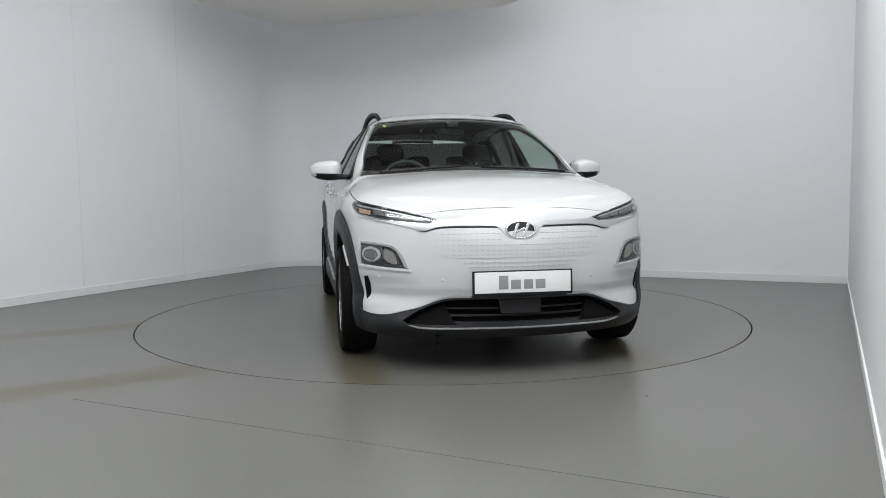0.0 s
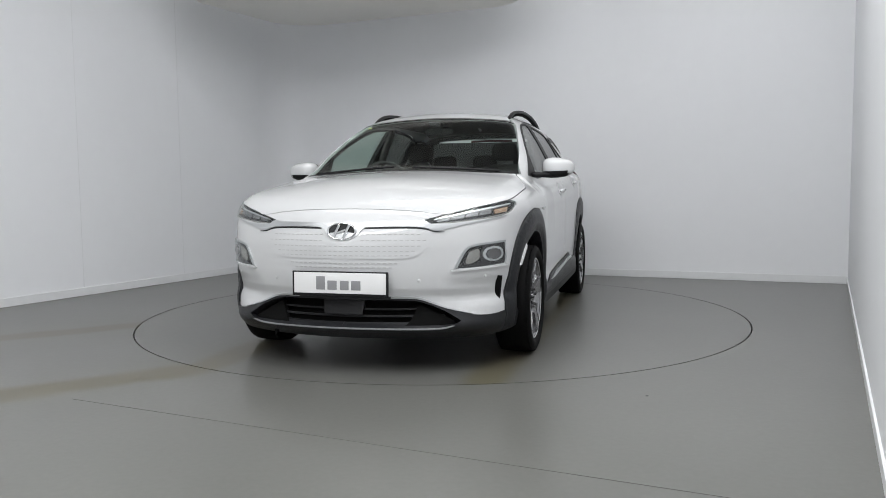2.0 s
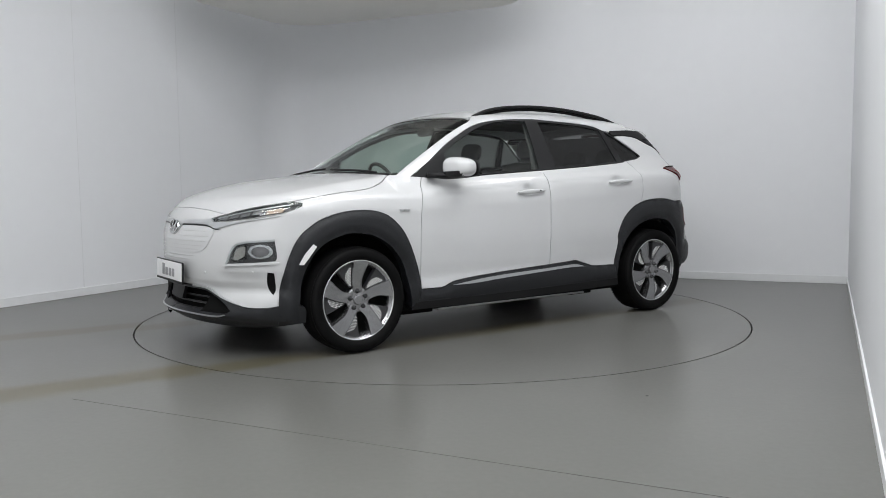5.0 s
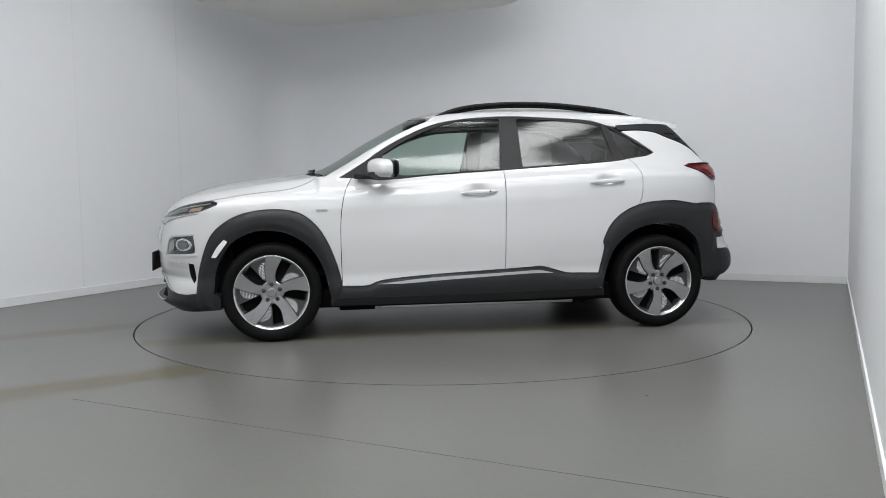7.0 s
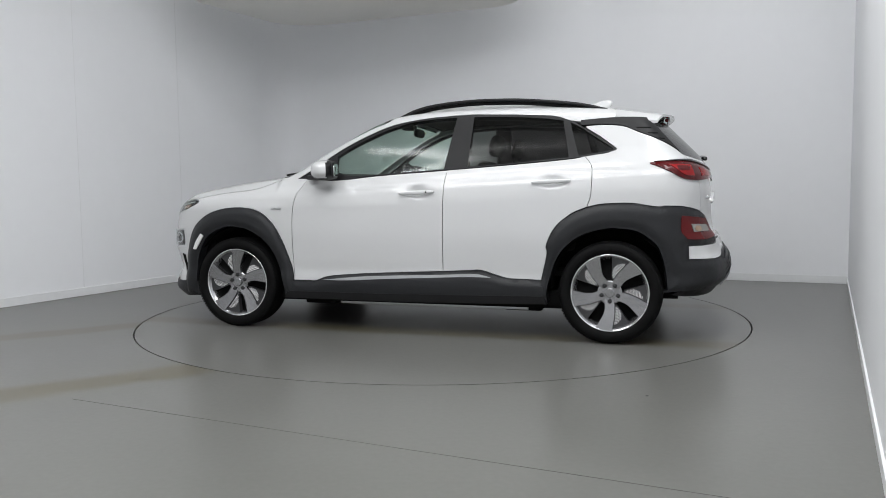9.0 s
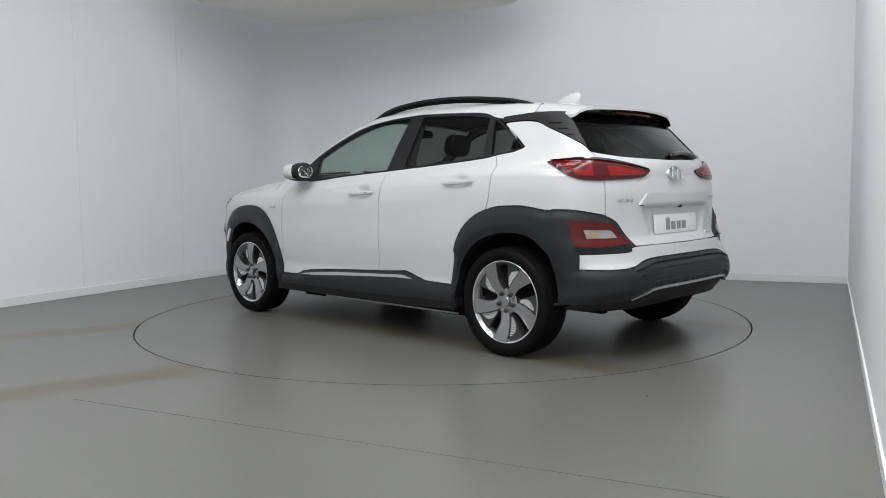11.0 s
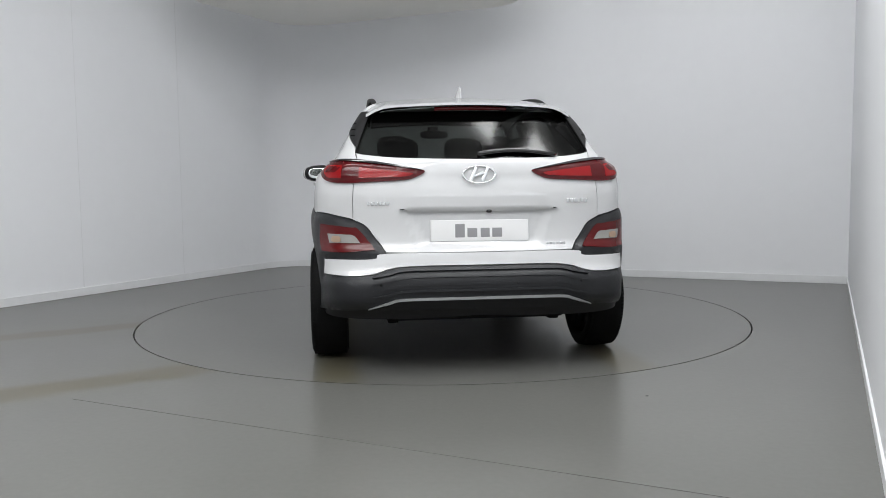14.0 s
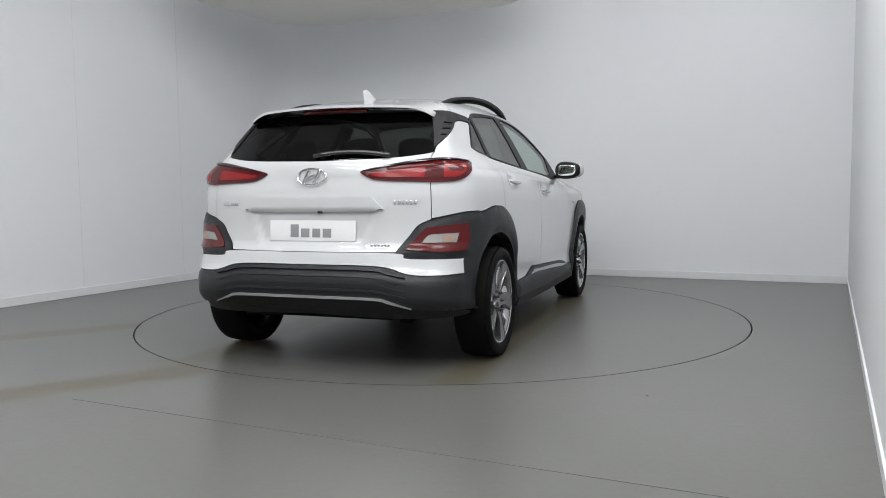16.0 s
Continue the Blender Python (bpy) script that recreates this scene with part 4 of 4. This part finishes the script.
for y in (-1, 1):
    bm = bmesh.new()
    box(bm, (.040, .004, .013), (-.958, 0, .840), .001)
    box(bm, (.030, .004, .013), (-.996, 0, .840), .001)
    ob = part("side_badge", bm, satin_silver, car, "small silver badge on the fender")
    ob.location = (0, y * (.889), 0)

# spoiler, roof rails, fin
bm = bmesh.new()
top, bot = [], []
ny = 24
for i, k in enumerate(np.linspace(0, 1, 9)):
    a, b = [], []
    for j in range(ny + 1):
        y = -.575 + 1.15 * j / ny
        end = 1.655 - .28 * y * y
        x = 1.295 + (end - 1.295) * k
        z = float(top_line(np.array(x)) - crown(np.array(x)) * y * y) - .0 - max(0, abs(y) - .44) ** 2 * 2.2
        a.append(bm.verts.new((x, y, z)))
        b.append(bm.verts.new((x, y, z - .014 - .022 * min(1, (1 - k) * 3))))
    top.append(a)
    bot.append(b)
for rows, rev in ((top, False), (bot, True)):
    for a, b in zip(rows, rows[1:]):
        for j in range(ny):
            f = (a[j], b[j], b[j + 1], a[j + 1])
            bm.faces.new(f if not rev else f[::-1]).material_index = 1 if rev else 0
for j in range(ny):
    bm.faces.new((top[-1][j], bot[-1][j], bot[-1][j + 1], top[-1][j + 1]))
    bm.faces.new((top[0][j + 1], bot[0][j + 1], bot[0][j], top[0][j]))
for i in range(8):
    for j, r in ((0, False), (ny, True)):
        f = (top[i][j], bot[i][j], bot[i + 1][j], top[i + 1][j])
        bm.faces.new(f if not r else f[::-1])
bmesh.ops.recalc_face_normals(bm, faces=bm.faces)
spoiler = part("spoiler", bm, [paint, black_gloss], car, "white roof spoiler with black underside")
spoiler.data.set_sharp_from_angle(angle=radians(35))
bm = bmesh.new()
sweep(bm, [(1.615 - .2 * y * y, y, 1.411 - .08 * y * y) for y in np.linspace(-.2, .2, 9)], .02, .022)
part("brake_light", bm, red_dark, spoiler, "dark red high brake light")
rail_xz = curve_points([(-.19, 1.455), (-.06, 1.507), (.1, 1.538), (.338, 1.555), (.56, 1.554), (.749, 1.544), (1.0, 1.517), (1.15, 1.489), (1.27, 1.455)], 4)
for s in (-1, 1):
    bm = bmesh.new()
    sweep(bm, [(x, s * (.515 + .01 * math.sin((x + .1) * 2.4)), z) for x, z in rail_xz], .028, .021, 12)
    rail = part("roof_rail", bm, black_satin, car, "black roof rail")
    bm = bmesh.new()
    sweep(bm, [(x, s * (.510 + .01 * math.sin((x + .1) * 2.4)), z - .021) for x, z in rail_xz[1:-1]], .020, .022, 8)
    part("rail_base", bm, black_matt, rail, "dark rail base")
bm = bmesh.new()
blob(bm, (.17, .036, .11), (1.13, 0, 1.525), 2.2, (12, 20), lambda p: (p.x + max(p.z, 0) * .9, p.y * (1 - max(p.z, 0) * 9), p.z if p.z < 0 else p.z * (1 - max(0, -p.x) * 3)))
part("roof_fin", bm, paint, car, "white shark fin aerial")

# door handles and mirrors
for s, doors in ((0, (front_doors[0], rear_doors[0])), (1, (front_doors[1], rear_doors[1]))):
    for door, x0, z0, slope in ((doors[0], .053, .941, 2.5), (doors[1], .935, 1.004, 2.5)):
        y = -on_skin(from_side, [(x0 + .1, z0)])[0][1]
        sg = -1 if s == 0 else 1
        bm = bmesh.new()
        blob(bm, (.25, .026, .030), (0, 0, 0), 3.0, (10, 22), lambda p: (p.x, p.y + .8 * p.x * p.x * -1 * 0, p.z * (1 - .25 * abs(p.x) / .125)))
        ob = part("handle", bm, paint, door, "white pull handle")
        ob.matrix_local = pose(x0, sg * (y + .016), z0, 0, -slope, 0)
        if door is doors[0]:
            bm = bmesh.new()
            blob(bm, (.012, .006, .010), (0, 0, 0), 2.2, (6, 10))
            b2 = part("handle_button", bm, black_gloss, door, "small black button")
            b2.location = (x0 + .07, sg * (y + .030), z0 + .004)


def mirror(sg):
    bm = bmesh.new()
    blob(bm, (.17, .215, .122), (0, 0, 0), 2.7, (18, 28), lambda p: (p.x * (1 - .16 * (p.y / .1)), p.y, p.z * (1 - .18 * (p.y / .1)) + (.010 if p.z > 0 else 0)))
    for f in bm.faces:
        c = f.calc_center_median()
        f.material_index = 1 if (c.z < -.018 and c.y < .06) or c.x > .035 else 0
    m = part("door_mirror", bm, [paint, black_satin], car, "white door mirror with black base")
    bm = bmesh.new()
    sweep(bm, [(-.13, -.165, -.042), (-.07, -.11, -.042), (-.02, -.04, -.045)], .07, .034)
    part("mirror_arm", bm, black_satin, m, "black mirror arm")
    bm = bmesh.new()
    blob(bm, (.006, .160, .086), (.086, .0, .004), 3.0, (8, 20))
    part("mirror_face", bm, mirror_glass, m, "silvered mirror glass")
    bm = bmesh.new()
    blob(bm, (.020, .192, .112), (.076, 0, .004), 3.0, (8, 20))
    part("mirror_rim", bm, black_satin, m, "black mirror rim")
    return m


m1 = mirror(-1)
m1.matrix_local = pose(-.585, -.93, 1.092, 0, 0, 12) @ Matrix.Diagonal((1, -1, 1, 1))
m2 = mirror(1)
m2.matrix_local = pose(-.585, .93, 1.092, 0, 0, -12)

# parking sensors, towing peg, screen sticker
for a, z in ((21, .497), (-21, .497), (39, .60 - .09), (-39, .60 - .09)):
    p = on_skin(from_front, [(a, z)])[0]
    bm = bmesh.new()
    blob(bm, (.004, .016, .016), (0, 0, 0), 2.2, (6, 12))
    ob = part("parking_sensor", bm, paint, car, "small round white parking sensor")
    ob.matrix_local = pose(p[0] - .001, p[1], p[2], 0, 0, -a * -1)
for a in (-26, -9, 9, 26):
    p = on_skin(from_rear, [(a, .485)])[0]
    bm = bmesh.new()
    blob(bm, (.004, .016, .016), (0, 0, 0), 2.2, (6, 12))
    ob = part("parking_sensor", bm, black_satin, car, "small round dark parking sensor")
    ob.matrix_local = pose(p[0] + CLAD + .007, p[1], p[2], 0, 0, -a)
bm = bmesh.new()
sweep(bm, [(-2.02, .43, .205), (-2.04, .43, .175), (-2.02, .43, .160)], .024, .022, 8)
part("towing_peg", bm, black_matt, car, "small black peg under the bumper")
p = on_skin(from_top, [(-.335, .50)])[0]
bm = bmesh.new()
box(bm, (.030, .024, .001), (0, 0, 0))
ob = part("screen_sticker", bm, sticker_green, car, "small yellow-green sticker in the windscreen", smooth=False)
ob.matrix_local = pose(p[0] - .01, p[1], p[2] - .014, 0, -27, 0)
for k in range(3):
    for flip in (False, True):
        z = 1.335 - .036 * k
        panel("winglet_slit", from_rear, [(50.2 - 2.9 * k, z + .002, 1), (45.2 - 1.6 * k, z, 1), (45.2 - 1.6 * k, z - .006, 1), (49.8 - 2.9 * k, z - .004, 1)], black_matt, car, off=.006, deep=.004, gap=0, flip=flip,
              label="dark slit in the winglet")

# wipers
for y0, y1 in ((-.05, -.62), (.62, .08)):
    bm = bmesh.new()
    path = []
    for k in np.linspace(0, 1, 8):
        q = on_skin(from_top, [(-1.055 + .10 * abs(k - .3) * .5, y0 + (y1 - y0) * k)])[0]
        path.append((q[0], q[1], q[2] + .012))
    sweep(bm, path, .016, .014, 8)
    part("wiper", bm, black_satin, car, "black windscreen wiper")
panel("cowl", from_top, [(-1.09, 0), (-1.075, -.3), (-1.045, -.5), (-.995, -.71, 1), (-.965, -.70, 1), (-1.01, -.5), (-1.04, -.3), (-1.055, 0)], black_satin, car, half=True, off=-.001, deep=.03, gap=0, label="black cowl strip")
panel("screen_header", from_top, [(-.345, 0), (-.335, -.25), (-.30, -.5), (-.275, -.57, 1), (-.255, -.565, 1), (-.27, -.5), (-.31, -.25), (-.322, 0)], black_gloss, car, half=True, off=-.0015, deep=.004, gap=0, label="black printed screen border")
bm = bmesh.new()
path = []
for k in np.linspace(0, 1, 10):
    y = .0 + .42 * k
    z = 1.140 + .034 * math.sin(math.pi * (k * .8 + .1)) * (1 - .3 * k)
    q = on_skin(from_rear, [(math.degrees(math.atan2(-y, .88)), z)])[0]
    path.append((q[0] + .018, q[1], q[2]))
sweep(bm, path, .030, .024, 8)
part("rear_wiper", bm, black_gloss, car, "black rear wiper")


# ---------------------------------------------------------------- wheels
def wheel():
    """A wheel about the y axis, its face towards -y."""
    bm = bmesh.new()
    lathe(bm, [(.222, .10), (.214, .09), (.205, .02), (.207, -.055), (.226, -.080), (.236, -.088), (.240, -.084), (.238, -.070), (.226, -.06), (.222, .10)], 64)
    bmesh.ops.recalc_face_normals(bm, faces=bm.faces)
    w = part("wheel", bm, alloy, car, "five-spoke machined alloy wheel with dark pockets")
    bm = bmesh.new()
    prof = [(.232, -.078), (.245, -.094), (.270, -.104), (.297, -.103), (.316, -.094), (.326, -.078), (.3295, -.05), (.331, 0), (.3295, .05), (.326, .078), (.316, .094), (.297, .103), (.270, .104), (.245, .094), (.232, .078)]
    lathe(bm, [(.232 + (r - .232) * .859, y) for r, y in prof], 96)
    bmesh.ops.recalc_face_normals(bm, faces=bm.faces)
    part("tyre", bm, rubber, w, "black road tyre")
    bm = bmesh.new()
    for i in range(96):
        a = 2 * math.pi * i / 96
        for s in (-1, 1):
            box(bm, (.012, .030, .003), (.3106 * math.sin(a), s * .078, .3106 * math.cos(a)), rot=(0, math.degrees(a), s * 12))
    part("tread", bm, rubber, w, "tyre tread blocks", smooth=False)["kind"] = "stuff"
    bm = bmesh.new()
    lathe(bm, [(.0, -.030), (.215, -.024), (.215, .0)], 48)
    part("dish", bm, black_matt, w, "dark recessed wheel dish")
    bm = bmesh.new()
    lathe(bm, [(.0, -.02), (.15, -.02), (.15, .012), (.0, .012)], 40)

    def polar(r, a, y):
        a = radians(a)
        return (r * math.sin(a), y, r * math.cos(a))
    def slab(outline, y_at, back, bevel):
        """A plate of the wheel's face, its outline in radius and angle."""
        bm = bmesh.new()
        front = [bm.verts.new(polar(r, a, y_at(r, a))) for r, a in outline]
        rear = [bm.verts.new(polar(r, a, back)) for r, a in outline]
        top = bm.faces.new(front)
        n = len(front)
        for i in range(n):
            bm.faces.new((front[i], front[(i + 1) % n], rear[(i + 1) % n], rear[i]))
        bmesh.ops.triangulate(bm, faces=[top])
        rim_edges = [e for e in bm.edges if e.verts[0] in front and e.verts[1] in front and not e.is_wire and any(len(f.verts) == 4 for f in e.link_faces)]
        if bevel:
            bmesh.ops.bevel(bm, geom=rim_edges, offset=bevel, segments=2, affect="EDGES")
        bmesh.ops.recalc_face_normals(bm, faces=bm.faces)
        return bm
    blade_y = lambda r, a: -.064 - .024 * (r / .2335)
    blade = [(.052, 14), (.080, 15), (.14, 23.5), (.19, 29), (.219, 31.5), (.2335, 30.5), (.2335, 39), (.2335, 48), (.2335, 56.5), (.20, 55.5), (.14, 51.5), (.105, 52), (.075, 60), (.052, 74)]
    first = part("spoke", slab(blade, blade_y, -.03, .003), alloy, w, "broad flat machined spoke blade", smooth=False)
    side = [(.085, 7), (.15, 4.5), (.2335, 3), (.2335, 12), (.2335, 21), (.2335, 30), (.219, 31), (.19, 28.6), (.14, 23), (.085, 15.5)]
    f1 = part("spoke_facet", slab(side, lambda r, a: -.052 - .020 * (r / .2335), -.03, 0), alloy_dark, w, "dark facet beside a spoke", smooth=False)
    dots = bmesh.new()
    for i in range(12):
        r = .098 + .0088 * i
        edge_a = float(np.interp(r, [.08, .14, .19, .219], [15, 23.5, 29, 31.5]))
        for j in range(4):
            a = edge_a - 1.5 - math.degrees((j + .45) * .0100 / r)
            if a > float(np.interp(r, [.085, .15, .2335], [7, 4.5, 3])) + 2 and r < .203 - j * .008:
                box(dots, (.0072, .004, .0048), polar(r, a, -.0535 - .020 * r / .2335), rot=(0, a, 0))
    d1 = part("facet_dots", dots, plate_white, w, "small bright dashes on the facet", smooth=False)
    ledge = [(.205, -14), (.2335, -15.5), (.2335, -9), (.222, -6)]
    g1 = part("pocket_ledge", slab(ledge, lambda r, a: -.050, -.02, .002), alloy, w, "bright ledge in the wheel pocket", smooth=False)
    bm2 = bmesh.new()
    lathe(bm2, [(.0, -.020), (.006, -.020), (.009, -.014), (.010, -.006), (.0135, -.004), (.0135, .02)], 10)
    nut = part("lug_nut", bm2, lamp_dark, w, "dark steel wheel nut")
    nut.location = polar(.053, 36, -.070)
    for k in range(1, 5):
        for src in (first, f1, d1, g1):
            c = src.copy()
            scene.collection.objects.link(c)
            c.rotation_euler = (0, radians(72 * k), 0)
        c = nut.copy()
        scene.collection.objects.link(c)
        c.location = polar(.053, 36 + 72 * k, -.070)
    lip = bmesh.new()
    lathe(lip, [(.230, -.086), (.234, -.0905), (.240, -.090), (.242, -.084)], 64)
    part("rim_lip", lip, chrome, w, "polished rim lip")
    part("brake_disc", bm, satin_silver, w, "steel brake disc")
    bm = bmesh.new()
    lathe(bm, [(.0, -.079), (.025, -.079), (.028, -.077), (.030, -.068), (.068, -.068), (.075, -.064), (.078, -.03)], 40)
    part("hub_cap", bm, alloy, w, "round silver hub cap").data.set_sharp_from_angle(angle=radians(20))
    return w


first_wheel = wheel()
first_wheel.location = (-1.30, -.797, .317)
for x, s, turn in ((1.30, -1, 0), (-1.30, 1, 11.5), (1.30, 1, 54.5)):
    m = Matrix.Translation((x, s * .797, .317)) @ (Euler((0, 0, math.pi)).to_matrix().to_4x4() if s > 0 else Matrix()) @ Euler((0, radians(turn), 0)).to_matrix().to_4x4()
    copy_thing(first_wheel, m)
first_wheel.rotation_euler = (0, radians(32), 0)

# wheel wells, underbody
for x in (-1.30, 1.30):
    for s in (-1, 1):
        bm = bmesh.new()
        rows = []
        for i in range(25):
            a = math.pi * (-.01 + 1.02 * i / 24)
            rows.append([bm.verts.new((x + .372 * math.cos(a), s * y, .335 + .372 * math.sin(a))) for y in (.835, .56)] + [bm.verts.new((x, s * .56, .335))])
        for a, b in zip(rows, rows[1:]):
            bm.faces.new((a[0], b[0], b[1], a[1]))
            bm.faces.new((a[1], b[1], b[2]))
        part("wheel_well", bm, black_matt, car, "matt black wheel arch liner")
bm = bmesh.new()
box(bm, (2.10, 1.56, .12), (0, 0, .25), .03)
box(bm, (3.5, 1.0, .12), (-.12, 0, .30), .03)
part("underbody", bm, black_matt, car, "matt black underbody tray")
bm = bmesh.new()
box(bm, (1.35, 1.36, .030), (.08, 0, .176), .008)
part("battery_tray", bm, satin_silver, car, "bare metal battery tray")
for x, y in ((-.75, -.62), (.72, -.62), (-.75, .62), (.72, .62)):
    bm = bmesh.new()
    box(bm, (.24, .10, .06), (x, y, .185), .012)
    part("jacking_block", bm, black_matt, car, "black underbody block")
bm = bmesh.new()
box(bm, (.14, 1.1, .07), (1.38, 0, .28), .02)
box(bm, (.5, .06, .05), (1.45, -.45, .26), .015)
box(bm, (.5, .06, .05), (1.45, .45, .26), .015)
box(bm, (.34, .92, .09), (1.70, 0, .318), .03)
part("rear_axle", bm, black_matt, car, "dark rear axle beam")
both("inner_shell", from_side, [(-.86, .25, 1), (-.86, 1.0, 1), (1.2, 1.05, 1), (1.2, .86, 1), (.9, .6, 1), (.88, .25, 1)], black_matt, car, off=-.05, deep=.01, step=.08, label="dark inner door skin")
panel("inner_nose", from_front, [(0, .84), (30, .78), (52, .84), (52, .25), (0, .25)], black_matt, car, half=True, off=-.10, deep=.01, step=.08, label="dark structure behind the bumper")

# ---------------------------------------------------------------- interior
bm = bmesh.new()
blob(bm, (.62, 1.36, .28), (-.72, 0, .94), 4.0, (12, 24))
dash = part("dashboard", bm, dash_plastic, car, "dark plastic dashboard")
bm = bmesh.new()
lathe(bm, [(.175 + .014 * math.cos(a), .014 * math.sin(a)) for a in np.linspace(0, 2 * math.pi, 9)], 32)
box(bm, (.34, .02, .05), (0, 0, 0), .008)
box(bm, (.04, .02, .17), (0, 0, -.08), .008)
sw = part("steering_wheel", bm, dash_plastic, car, "black steering wheel")
sw.matrix_local = pose(-.38, .36, 1.00, 0, 0, 90) @ pose(0, 0, 0, -25, 0, 0)


def seat(x, y, width, rows=1):
    bm = bmesh.new()
    blob(bm, (.50, width, .16), (x, y, .60), 4)
    s = part("seat", bm, seat_cloth, car, "dark cloth seat")
    bm = bmesh.new()
    blob(bm, (.12, width * .92, .56), (0, 0, .27), 4, (14, 20))
    b = part("backrest", bm, seat_cloth, s, "dark cloth backrest")
    b.matrix_local = pose(x + .25, y, .62, 0, 16, 0)
    for dy in ([0] if rows == 1 else [-.38, 0, .38]):
        bm = bmesh.new()
        blob(bm, (.08, .23, .15), (0, 0, 0), 3.2, (10, 16))
        h = part("headrest", bm, seat_cloth, s, "dark headrest")
        h.matrix_local = pose(x + .455, y + dy, 1.255 if rows == 1 else 1.19, 0, 12, 0)


seat(.02, -.36, .50)
seat(.02, .36, .50)
seat(.86, 0, 1.25, 3)
bm = bmesh.new()
box(bm, (2.6, 1.5, .04), (.2, 0, .42), .01)
box(bm, (.6, 1.1, .04), (1.4, 0, .86), .01)
part("cabin_floor", bm, black_matt, car, "dark cabin floor")
panel("roof_lining", from_top, [(-.26, 0), (-.2, -.5, 1), (.5, -.52), (1.25, -.5, 1), (1.28, 0)], lining, car, half=True, off=-.035, deep=.01, step=.08, label="pale cloth roof lining")
bm = bmesh.new()
blob(bm, (.03, .22, .065), (-.22, 0, 1.385), 3.4, (8, 18))
box(bm, (.10, .08, .04), (-.30, 0, 1.43), .012)
part("rear_view_mirror", bm, dash_plastic, car, "black rear-view mirror with sensor housing")
for s in (-1, 1):
    bm = bmesh.new()
    sweep(bm, [(.30, s * .70, .98), (.31, s * .63, 1.25), (.31, s * .56, 1.42)], .12, .04)
    part("pillar_trim", bm, lining, car, "pale inner pillar trim")


# ---------------------------------------------------------------- what moves
def turned(t):
    """The turntable's angle in degrees."""
    return 100.551 - 13.22498 * t + .0269094 * t * t - .00139682 * t ** 3


def motions():
    rows = [(t, pose(0, 0, 0, 0, 0, turned(t))) for t in range(17)]
    walk(turntable, rows)
    walk(car, [(t, m @ pose(.059, -.035, 0)) for t, m in rows])


motions()
